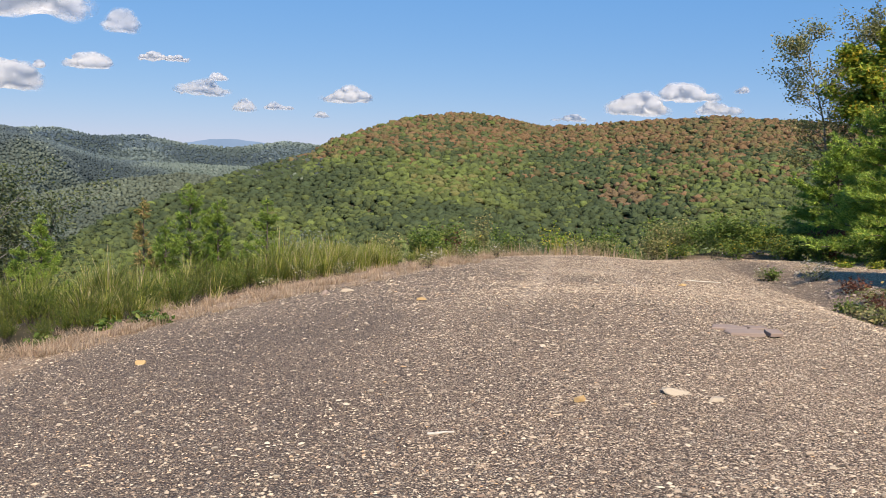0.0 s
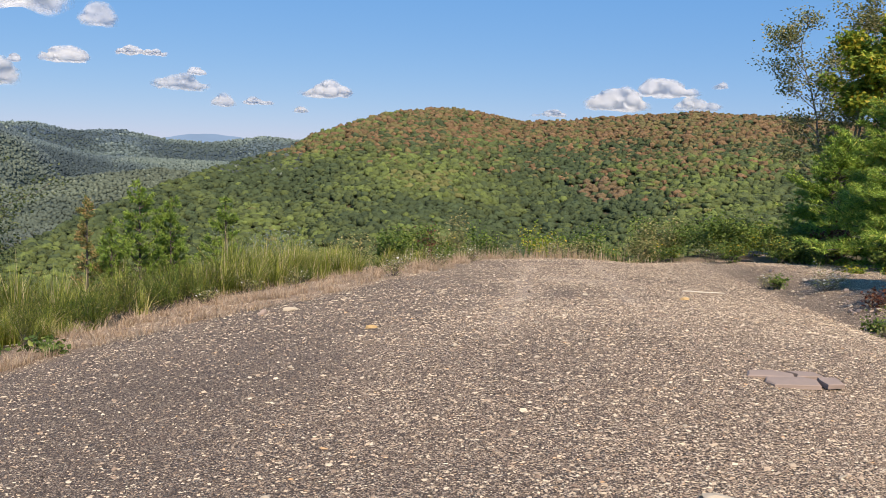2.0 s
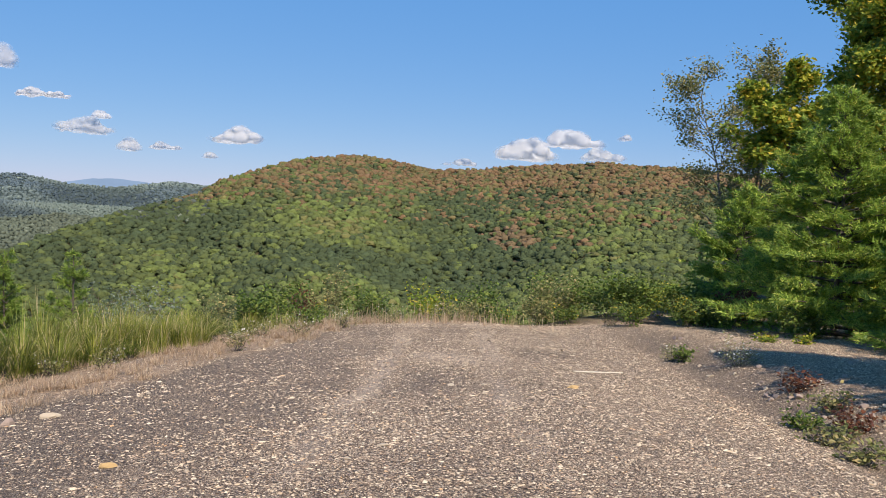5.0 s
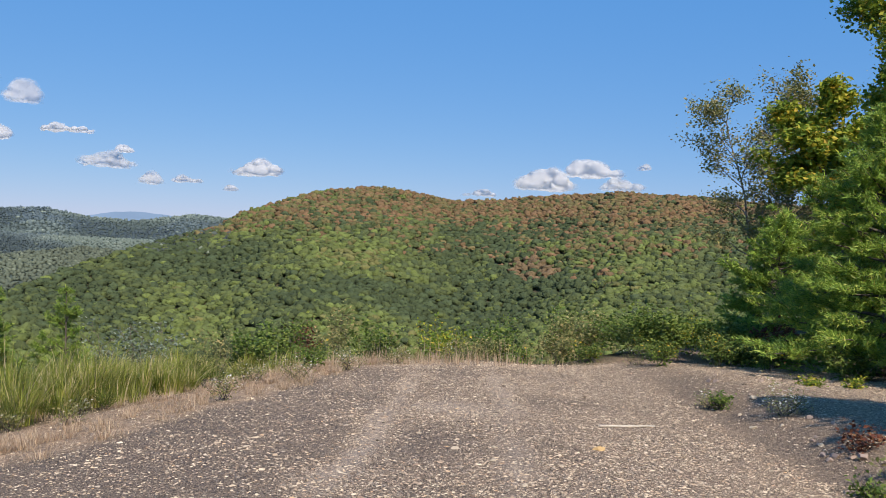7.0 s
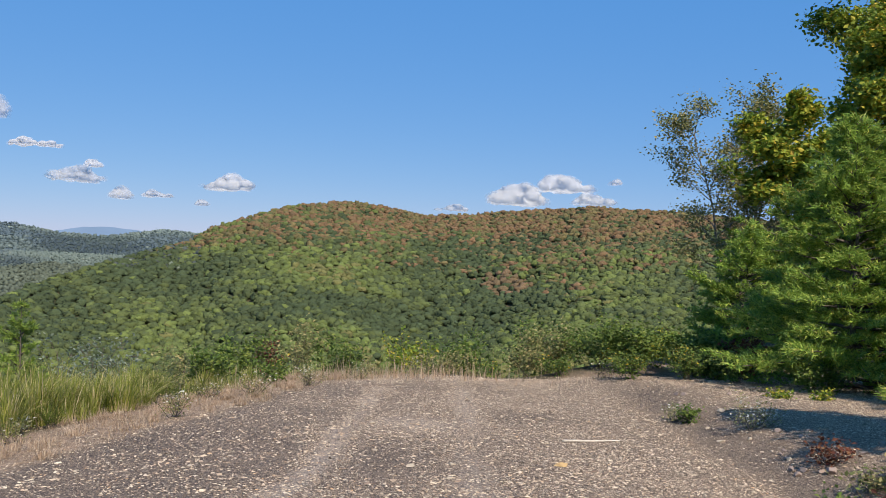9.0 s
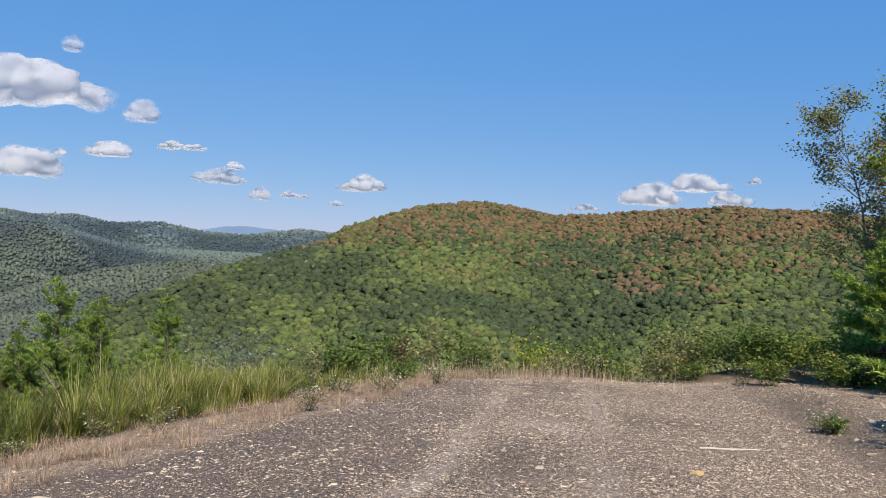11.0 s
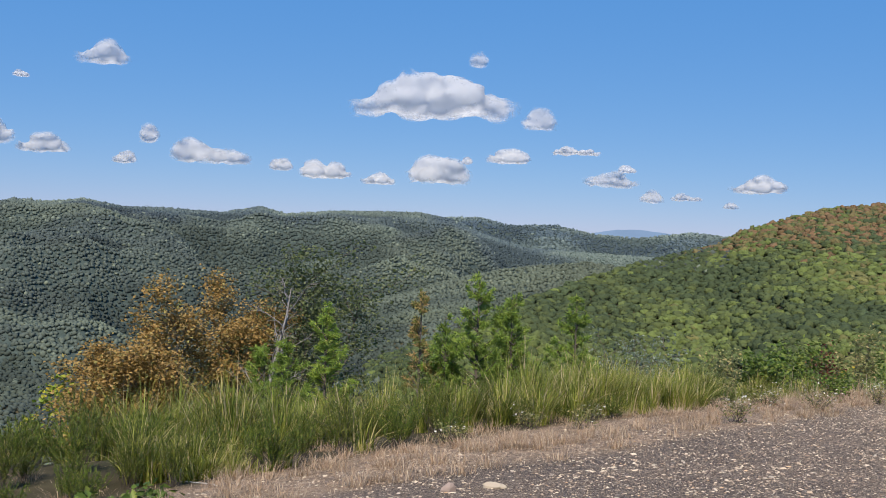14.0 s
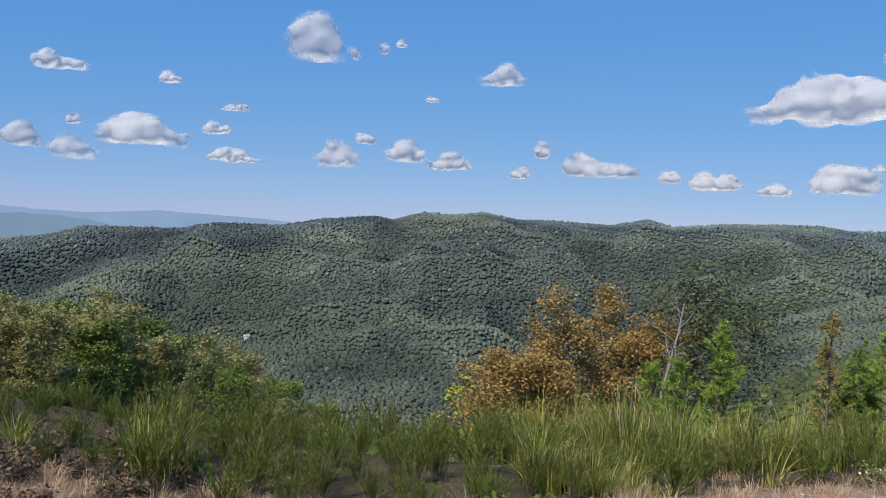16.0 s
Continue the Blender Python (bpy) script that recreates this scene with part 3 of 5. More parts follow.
# ---- gravel and stones ----
def chip(seed):
    """An angular chip, its lower face sunk in the ground."""
    r = np.random.default_rng(seed)
    a = np.arange(5) * 1.2566 + r.normal(0, .2, 5)
    v = np.r_[np.stack([np.cos(a), np.sin(a), np.full(5, -.12)], -1) * r.uniform(.75, 1.2, (5, 1)), [[*r.normal(0, .3, 2), .42]]]
    v[:5, 2] += r.normal(0, .14, 5)
    return v, np.array([[0, 1, 5], [1, 2, 5], [2, 3, 5], [3, 4, 5], [4, 0, 5]])


def build_gravel():
    n = 470000
    y = 2.2 + 23 * rng.random(n) ** 1.55
    x = np.where(y > 11, rng.uniform(-4, 13, n), rng.uniform(-6, 7.5, n))
    dens = fbm(x * .6, y * .6, 111)
    dusk = np.clip(1 - 2 * cover(x, y)[:, 2], 0, 1)
    on = (rng.random(n) < (.36 + 1.25 * dens) * (1 - .55 * dusk)) & (x > along_y(y, GRAVEL_EDGE) - 2.8 * rng.random(n) ** 1.5) & (x < 6.5 + .6 * (y - 8) + 2 * rng.random(n))
    x, y = x[on], y[on]
    n = len(x)
    size = .0042 + .0065 * rng.random(n) ** 2.0 + (rng.random(n) < .03) * rng.uniform(.003, .012, n)
    size = size * (1 + .25 * step(8, 14, y))
    shapes = [chip(s) for s in range(12)]
    v, f, _ = scatter(shapes, x, y, height(x, y) + size * .15, size * rng.uniform(1, 1.6, n), size, size * rng.uniform(.5, 1.0, n), rng.uniform(0, 6.3, n), rng.integers(0, 12, n), None, rng.normal(0, .3, n))
    tagged(new("gravel", mesh_np("gravel", v, f, PEBBLE)), "pale angular gravel chips strewn over the dark ground", "gravel", kind="stuff")


def stone_mesh(name, mat, seed, level=2, flat=.45):
    r = np.random.default_rng(seed)
    v, f = lumpy(level, .35, seed, 1.2)
    for _ in range(7):
        d = r.normal(0, 1, 3)
        d /= np.linalg.norm(d)
        over = np.maximum(v @ d - r.uniform(.45, .7), 0)
        v = v - over[:, None] * d
    v = v / np.abs(v[:, :2]).max() * [1, .75, flat]
    return mesh_np(name, v, f, mat)


def build_stones():
    kinds = [stone_mesh("stone", PALE_STONE, s + 60) for s in range(5)]
    for k in range(190):
        y = 3 + 20 * rng.random() ** 1.3
        x = rng.uniform(-3.4, 6.2) if y < 12 else rng.uniform(-1, 8.5)
        if x < along_y(y, GRAVEL_EDGE):
            continue
        s = rng.uniform(.014, .028) if rng.random() < .85 else rng.uniform(.028, .045)
        ob = new("stone", kinds[k % 5])
        ob.matrix_basis = pose(x, y, float(height(x, y)) + s * .12, rng.normal(0, 8), rng.normal(0, 8), rng.uniform(0, 360)) @ Matrix.Scale(s, 4)
        tagged(ob, "pale weathered stone lying in the gravel", "stone", "stones on the gravel")


build_gravel()
build_stones()


# ---- growth ----
def blades(x, y, z, tall, wide, lean, turn, segs=3, curl=1.0):
    """Tapering bent blades, one row of triangles each."""
    n = len(x)
    t = np.linspace(0, 1, segs + 1)
    side = np.stack([-np.sin(turn), np.cos(turn)], -1)
    out = np.stack([np.cos(turn), np.sin(turn)], -1)
    bend = lean[:, None] * (t[None] ** (1 + curl))
    h = tall[:, None] * t[None] * (1 - .25 * np.minimum(lean[:, None] / np.maximum(tall[:, None], .01), 1.2) ** 2 * t[None] ** 2)
    w = wide[:, None] * (1 - t[None] ** 1.5) * .5
    mid = np.stack([x[:, None] + bend * out[:, :1], y[:, None] + bend * out[:, 1:], z[:, None] + h], -1)
    off = np.concatenate([side[:, None] * w[..., None], np.zeros((n, segs + 1, 1))], -1)
    left, right = (mid - off)[:, :segs], (mid + off)[:, :segs]
    v = np.concatenate([np.stack([left, right], 2).reshape(n, -1, 3), mid[:, -1:]], 1)
    f = []
    for k in range(segs - 1):
        a = 2 * k
        f += [[a, a + 1, a + 3], [a, a + 3, a + 2]]
    f.append([2 * segs - 2, 2 * segs - 1, 2 * segs])
    f = np.array(f)
    per = v.shape[1]
    return v.reshape(-1, 3), (f[None] + (np.arange(n) * per)[:, None, None]).reshape(-1, 3)


def band(n, inner, outer, y0, y1):
    """Places in the strip of growth beside the gravel, so far outside the edge of the green."""
    y = rng.uniform(y0, y1, n)
    x = along_y(y, TURF_EDGE) + .5 * (fbm(y * .9, y * 0, 121) - .5) - inner - (outer - inner) * rng.random(n)
    return x, y


def tussocks(x, y, count, tall, spread, arch):
    """Tufts of blades that lean out from the middle of each tuft, all in one sheet."""
    k = np.repeat(np.arange(len(x)), count)
    m = len(k)
    bx, by = x[k] + rng.normal(0, 1, m) * spread[k], y[k] + rng.normal(0, 1, m) * spread[k]
    h = tall[k] * rng.uniform(.5, 1.15, m)
    turn = np.arctan2(by - y[k] + .01, bx - x[k] + .02) + rng.normal(0, .7, m)
    return blades(bx, by, height(bx, by) - .02, h, rng.uniform(.008, .018, m), h * rng.uniform(.05, 1, m) * arch[k], turn, 4, .8)


def build_tall_grass():
    x, y = band(760, .0, 4.4, 8.6, 23.5)
    depth = along_y(y, TURF_EDGE) - x
    lush = step(-.1, 1.1, depth) * (.25 + 1.5 * fbm(x * .9, y * .9, 131))
    on = (fbm(x * 1.1, y * 1.1, 133) > .48) & ((y > 12.7) | (rng.random(len(x)) < .07)) & ((y > 14.5) | (depth < 1.3))
    x, y, lush = x[on], y[on], lush[on]
    low = np.where(y > 20, .6, np.where(y < 14.5, .66, 1.0))
    n = len(x)
    tall = rng.uniform(.6, 1.2, n) * (.38 + .55 * lush) * low
    v, f = tussocks(x, y, (50 + 55 * lush).astype(int), tall, rng.uniform(.03, .09, n), rng.choice([.6, 1.0, 1.5], n))
    tagged(new("tall_grass", mesh_np("tall_grass", v, f, GRASS)), "tall green grass with straw-coloured blades along the gravel edge", "grass", kind="stuff")


def broom_bush(seed, tall, wide):
    """Feathery stems that fan out from one root, set with fine leaves towards their tips."""
    r = np.random.default_rng(seed)
    lines, at, way = [], [], []
    for k in range(36):
        a, out = k * 2.4 + r.normal(0, .3), r.uniform(.05, 1.35) * wide / tall
        pts, rad = limb((r.normal(0, .05), r.normal(0, .05), -.03), (math.cos(a) * out, math.sin(a) * out, 1), tall * r.uniform(.65, 1.15), .004, .0012, r, .06, .2, 6)
        lines.append((pts, rad))
        n = 64
        t = np.sort(r.uniform(.3, 1, n)) * 6
        i = np.minimum(t.astype(int), 5)
        at.append(pts[i] + (pts[i + 1] - pts[i]) * (t - i)[:, None])
        way.append(pts[i + 1] - pts[i])
    at, way = np.concatenate(at), np.concatenate(way)
    way /= np.linalg.norm(way, axis=1)[:, None]
    m = len(at)
    d = way + r.normal(0, .45, (m, 3))
    d /= np.linalg.norm(d, axis=1)[:, None]
    s = np.cross(d, r.normal(0, 1, (m, 3)))
    s /= np.linalg.norm(s, axis=1)[:, None]
    L = r.uniform(.045, .10, (m, 1))
    v = np.stack([at - s * .005, at + s * .005, at + d * L], 1).reshape(-1, 3)
    root = thing("broom_bush", "feathery green broom bush beside the dry litter", "shrub", group="broom bushes along the edge")
    part("stalk", mesh_np("stalk", *tubes(lines, 3), BARK, None, True), root)
    part("foliage", mesh_np("foliage", v, np.arange(3 * m).reshape(-1, 3), (SCRUB, BROOM, SCRUB, BROOM)[seed % 4]), root)
    return root


def build_broom():
    kinds = [broom_bush(800 + k, (.86, .7, .98, .78)[k % 4], .52) for k in range(7)]
    r = np.random.default_rng(78)
    cx, cy = band(1700, .0, 5.4, 7.6, 22)
    placed = []
    for x, y in zip(cx, cy):
        gap = .4 if y < 12.5 else .5
        if any(math.hypot(x - a, y - b) < gap for a, b in placed) or (y > 12.5 and fbm(x * 1.1, y * 1.1, 133) > .66):
            continue
        k = len(placed)
        placed.append((x, y))
        s = r.uniform(.55, 1.25) * (.62 if y < 11 and along_y(y, TURF_EDGE) - x > 2.4 else 1) * (.45 if y > 19 else .6 if y > 16 else .5 if y < 9.2 else .72 if y < 10.5 else .56 if y < 12.6 else .68)
        m = pose(x, y, float(height(x, y)), 0, 0, r.uniform(0, 360)) @ Matrix.Scale(s, 4)
        if k < 7:
            kinds[k].matrix_basis = m
        else:
            copy_thing(kinds[k % 7], m).scale = (s, s, s)


def build_dry_grass():
    n = 2000
    y = np.where(rng.random(n) < .2, rng.uniform(7.2, 10.5, n), rng.uniform(7.5, 25, n))
    a, b = along_y(y, TURF_EDGE), along_y(y, GRAVEL_EDGE)
    x = a - 1.6 * (rng.random(n) < .3) * rng.random(n) - .1 + (b - a + .3) * rng.random(n) ** 1.3
    on = fbm(x * 1.1, y * 1.1, 141) > .40
    x, y = x[on], y[on]
    big = rng.random(len(x)) < .26
    k = np.repeat(np.arange(len(x)), np.where(big, rng.integers(40, 75, len(x)), rng.integers(12, 30, len(x))))
    m, big = len(k), big[k]
    bx, by = x[k] + rng.normal(0, 1, m) * np.where(big, .06, .13), y[k] + rng.normal(0, 1, m) * np.where(big, .06, .13)
    tall = np.where(big, rng.uniform(.06, .19, m), rng.uniform(.015, .055, m))
    turn = np.arctan2(by - y[k], bx - x[k]) + rng.normal(0, .6, m)
    v, f = blades(bx, by, height(bx, by) - .01, tall, rng.uniform(.004, .008, m), tall * rng.uniform(.2, 1.5, m), turn, 2)
    tagged(new("dry_grass", mesh_np("dry_grass", v, f, STRAW)), "short dry straw-coloured tufts beside the gravel", "grass", kind="stuff")


build_tall_grass()
build_dry_grass()


def tubes(lines, sides=5):
    """Tapered limbs along polylines of (points, radii)."""
    vs, fs, base = [], [], 0
    ang = np.linspace(0, 2 * np.pi, sides, endpoint=False)
    for pts, rad in lines:
        pts, rad = np.asarray(pts, float), np.asarray(rad, float)
        d = np.gradient(pts, axis=0)
        d /= np.linalg.norm(d, axis=1)[:, None] + 1e-9
        ref = np.where(np.abs(d[:, 2:]) < .9, [[0, 0, 1.]], [[1., 0, 0]])
        u = np.cross(d, ref)
        u /= np.linalg.norm(u, axis=1)[:, None] + 1e-9
        w = np.cross(d, u)
        ring = pts[:, None] + rad[:, None, None] * (u[:, None] * np.cos(ang)[:, None] + w[:, None] * np.sin(ang)[:, None])
        k = len(pts)
        vs.append(ring.reshape(-1, 3))
        i, j = np.meshgrid(np.arange(k - 1), np.arange(sides), indexing="ij")
        jj = (j + 1) % sides
        q = np.stack([i * sides + j, i * sides + jj, (i + 1) * sides + jj, (i + 1) * sides + j], -1).reshape(-1, 4) + base
        fs.append(np.concatenate([q[:, [0, 1, 2]], q[:, [0, 2, 3]]]))
        base += k * sides
    return np.concatenate(vs), np.concatenate(fs)


def limb(start, way, length, r0, r1, r, rise=.0, wander=.18, steps=5):
    pts, d = [np.array(start, float)], np.array(way, float)
    for _ in range(steps):
        d = d + r.normal(0, wander, 3) * .5 + [0, 0, rise]
        d /= np.linalg.norm(d)
        pts.append(pts[-1] + d * length / steps)
    return np.array(pts), np.linspace(r0, r1, steps + 1)


build_broom()


def leaf_cards(places, size, r, flat=.5):
    """Small pointed leaves, folded along the middle."""
    n = len(places)
    d = r.normal(0, 1, (n, 3)) * [1, 1, flat]
    d /= np.linalg.norm(d, axis=1)[:, None]
    s = np.cross(d, r.normal(0, 1, (n, 3)) * [.5, .5, 1])
    s /= np.linalg.norm(s, axis=1)[:, None] + 1e-9
    L = (size * r.uniform(.6, 1.3, n))[:, None]
    nrm = np.cross(d, s)
    a, b = places - d * L * .5, places + d * L * .5
    c, e = places + s * L * .33 + nrm * L * .1, places - s * L * .33 + nrm * L * .1
    v = np.stack([a, c, b, e], 1).reshape(-1, 3)
    i = np.arange(n)[:, None] * 4
    return v, np.concatenate([i + [0, 1, 2], i + [0, 2, 3]])


def broadleaf(name, label, x, y, base, tall, spread, mat, seed, leaves=5000, leaf=.10, stems=1, bare=.3, bark=BARK, lean=(0, 0), group="", category="tree", droop=0.0, tuft=.28, twigs=6, sides=5, stout=1.0, peak=.45):
    """A trunk that forks into limbs and twigs, with leaves about the twigs."""
    r = np.random.default_rng(seed)
    lines, tips = [], []
    for s in range(stems):
        way = np.array([r.normal(0, .12) + lean[0] + (.25 * math.cos(s * 2.4) if stems > 1 else 0), r.normal(0, .12) + lean[1] + (.25 * math.sin(s * 2.4) if stems > 1 else 0), 1.0])
        rad = stout * (tall * .014 / math.sqrt(stems) + .008)
        trunk = limb((0, 0, -.3), way, tall * .95, rad, rad * .15, r, .05, .10, 9)
        lines.append(trunk)
        for k in range(int(13 + tall * .5)):
            h = bare + (1 - bare) * (k + r.random()) / (13 + tall * .5)
            i = min(int(h * 9), 8)
            p = trunk[0][i] + (trunk[0][i + 1] - trunk[0][i]) * (h * 9 - i)
            a = k * 2.4 + r.normal(0, .4)
            up = .25 + .9 * h - droop
            ln = spread * (1.05 - .75 * abs(h - peak)) * r.uniform(.7, 1.15)
            big = limb(p, (math.cos(a), math.sin(a), up), ln, rad * (1 - .8 * h) * .6, .006, r, .03, .3, 6)
            lines.append(big)
            for q in range(twigs):
                j = r.integers(2, 7)
                b = a + r.normal(0, 1.0)
                tw = limb(big[0][j], (math.cos(b), math.sin(b), r.uniform(-.1, .8)), ln * r.uniform(.22, .45), .008, .003, r, .02, .4, 4)
                lines.append(tw)
                tips += [tw[0][2], tw[0][3], tw[0][4]]
            tips.append(big[0][-1])
    root = thing(name, label, category, x, y, base, group)
    part("trunk", mesh_np("trunk", *tubes(lines, sides), bark, None, True), root)
    if leaves:
        tips = np.array(tips)
        weight = r.random(len(tips)) ** .8
        at = tips[r.choice(len(tips), leaves, p=weight / weight.sum())] + r.normal(0, tuft * spread / 2.5, (leaves, 3)) * [1, 1, .7]
        part("crown", mesh_np("crown", *leaf_cards(at, leaf, r), mat), root)
    return root


def conifer(name, label, x, y, base, tall, spread, mat, seed, gap=.3, needle=.11, per=7, low=.04, group="", droop=.1, ragged=.25, arms=6):
    """A straight stem with whorls of boughs; each bough carries sprays of needles."""
    r = np.random.default_rng(seed)
    rad = tall * .013 + .01
    lines = [limb((0, 0, -.3), (0, 0, 1), tall + .3, rad, .006, r, .2, .02, 10)]
    at, way = [], []
    h = low * tall
    while h < tall * .985:
        q = 1 - h / tall
        reach = spread * (q ** .8) * (1 if q < .9 else .85)
        for k in range(arms):
            a = r.uniform(0, 6.28)
            ln = max(reach * r.uniform(1 - 2 * ragged, 1 + ragged * .5), .12)
            up = .55 * (1 - q) ** 1.2 + .12 - droop * q * 2
            b, rr = limb((0, 0, h + r.normal(0, gap * .3)), (math.cos(a), math.sin(a), up), ln, .012 + ln * .008, .004, r, .05, .12, 5)
            lines.append((b, rr))
            m = int(3 + ln / .16)
            for s in range(m):
                t = .25 + .75 * (s + r.random()) / m
                i = min(int(t * 5), 4)
                p = b[i] + (b[i + 1] - b[i]) * (t * 5 - i)
                c = a + r.choice([-1, 1]) * r.uniform(.5, 1.1)
                tl = ln * .42 * (1.15 - t) + .10
                d = np.array([math.cos(c), math.sin(c), r.uniform(-.1, .35)])
                for u in np.arange(.05, tl, .075):
                    at.append(p + d * u), way.append(d)
            at.append(b[-1]), way.append(b[-1] - b[-2])
        h += gap * r.uniform(.75, 1.2) * (.55 + .45 * q)
    for u in np.arange(0, tall * .12, .06):
        at.append(np.array([0, 0, tall - u])), way.append(np.array([0, 0, 1.0]))
    at, way = np.repeat(np.array(at), per, 0), np.repeat(np.array(way), per, 0)
    n = len(at)
    way /= np.linalg.norm(way, axis=1)[:, None] + 1e-9
    d = way * .75 + r.normal(0, .55, (n, 3)) + [0, 0, .15]
    d /= np.linalg.norm(d, axis=1)[:, None]
    s = np.cross(d, r.normal(0, 1, (n, 3)))
    s /= np.linalg.norm(s, axis=1)[:, None]
    L = (needle * r.uniform(.7, 1.25, n))[:, None]
    at = at + r.normal(0, .02, (n, 3))
    v = np.stack([at - s * L * .11, at + s * L * .11, at + d * L], 1).reshape(-1, 3)
    f = np.arange(3 * n).reshape(-1, 3)
    root = thing(name, label, "tree", x, y, base, group)
    part("trunk", mesh_np("trunk", *tubes(lines, 4), BARK, None, True), root)
    part("foliage", mesh_np("foliage", v, f, mat), root)
    return root


def ground_at(x, y):
    return float(height(x, y))


# trees that border the clearing on its open side: place, height of the top, reach
for x, y, top, reach, seed in ((11.1, 25.6, 2.5, 2.2, 201), (11.1, 21.4, 4.4, 2.9, 202), (11.1, 17.3, 3.4, 2.0, 203), (13.4, 20.0, 5.4, 2.8, 204), (9.3, 12.0, 6.2, 2.7, 205)):
    b = ground_at(x, y)
    conifer("pine", "dense green pine with boughs down to the ground", x, y, b, top - b, reach, NEEDLES, seed, gap=.29, needle=.11, per=9, group="pines beside the clearing", arms=9, low=.015, droop=.16)
for x, y, top, reach, n, seed in ((14.3, 27.0, 5.6, 1.8, 28000, 211), (16.1, 26.6, 7.6, 2.1, 34000, 215), (17.6, 29.8, 10.6, 2.6, 36000, 212), (19.0, 28.6, 12.0, 3.6, 36000, 214)):
    b = ground_at(x, y)
    broadleaf("maple", "tall maple turning yellow behind the pines", x, y, b, top - b, reach, YELLOW_LEAF, seed, n, .15, bare=.10, tuft=.24)
b = ground_at(16.7, 38.4)
broadleaf("birch", "thin-leaved tree with olive leaves on open branches", 16.7, 38.4, b, 7.6 - b, 2.15, OLIVE_LEAF, 213, 24000, .12, 3, .38, GREY_BARK, tuft=.26, peak=.75, twigs=8)

# saplings and small trees on the slope below the grass: place, height of the top, reach
for x, y, top, reach, seed, mat in ((-7.47, 26.3, .75, 1.8, 221, FRESH_NEEDLES), (-6.75, 26.9, .25, 1.5, 222, FRESH_NEEDLES), (-5.6, 28.3, .2, 1.6, 223, FRESH_NEEDLES), (-8.5, 25.3, .35, .8, 224, SICK_NEEDLES), (-7.1, 27.2, .0, 1.9, 229, FRESH_NEEDLES),
                                    (-12.52, 24.73, -1.25, 2.0, 225, FRESH_NEEDLES), (-12.1, 26.8, -.5, 2.0, 226, NEEDLES), (-11.42, 23.99, -0.95, 1.8, 227, FRESH_NEEDLES), (-8.0, 25.6, -.5, 1.6, 228, FRESH_NEEDLES)):
    b = ground_at(x, y)
    label = "young pine with brown dying tips" if mat == SICK_NEEDLES else "bright green young pine rising above the grass"
    conifer("pine_sapling", label, x, y, b, max(top - b, 1.2), reach, mat, seed, gap=.42, needle=.10, per=12, group="young pines on the slope", arms=5, droop=-.22, ragged=.4)
SLOPE_TREES = (
    ("oak", "small oak in orange autumn leaf", -17.02, 27.54, -0.1, 1.75, ORANGE_LEAF, 231, 26000, .105, 3, .3),
    ("oak", "low oak in rusty orange autumn leaf", -17.32, 24.53, -1.45, 1.7, ORANGE_LEAF, 232, 20000, .105, 3, .3),
    ("dead_tree", "leafless grey dead tree with crooked branches", -14.40, 26.44, 0.79, 1.5, None, 233, 0, .1, 1, .35),
    ("cherry", "dark-leaved small tree with a broad open crown", -15.7, 29.8, .75, 2.2, DARK_LEAF, 234, 9000, .13, 3, .4),
    ("cherry", "dark-leaved shrubby tree below the grass", -15.04, 29.07, -1.23, 1.5, DARK_LEAF, 237, 3200, .13, 2, .3),
    ("sapling", "small bright green broadleaf sapling", -20.26, 24.82, -2.73, 1.0, YELLOW_LEAF, 235, 1500, .16, 2, .3),
    ("willow", "silvery grey-green willow bush", -5.6, 33.8, -.9, 1.3, SILVER_LEAF, 236, 2400, .11, 4, .15),
)
for name, label, x, y, top, reach, mat, seed, n, leaf, stems, bare in SLOPE_TREES:
    b = ground_at(x, y)
    broadleaf(name, label, x, y, b, top - b, reach, mat, seed, n, leaf, stems, bare, GREY_BARK if not n else BARK, tuft=.32, twigs=4 if n else 8, stout=1.0 if n else 1.05, lean=(0, 0) if n else (-.16, 0))


# woods on the shoulder to the west; their skyline: heading, angle up
SHOULDER_EL = [47, -15, 52.3, -13.2, 55.6, -11.9, 57.4, -10.2, 60.2, -8.6, 63.8, -6.8, 67.5, -5.5, 70.4, -4.4, 76, -3.9, 84, -3.5]
made_places = []


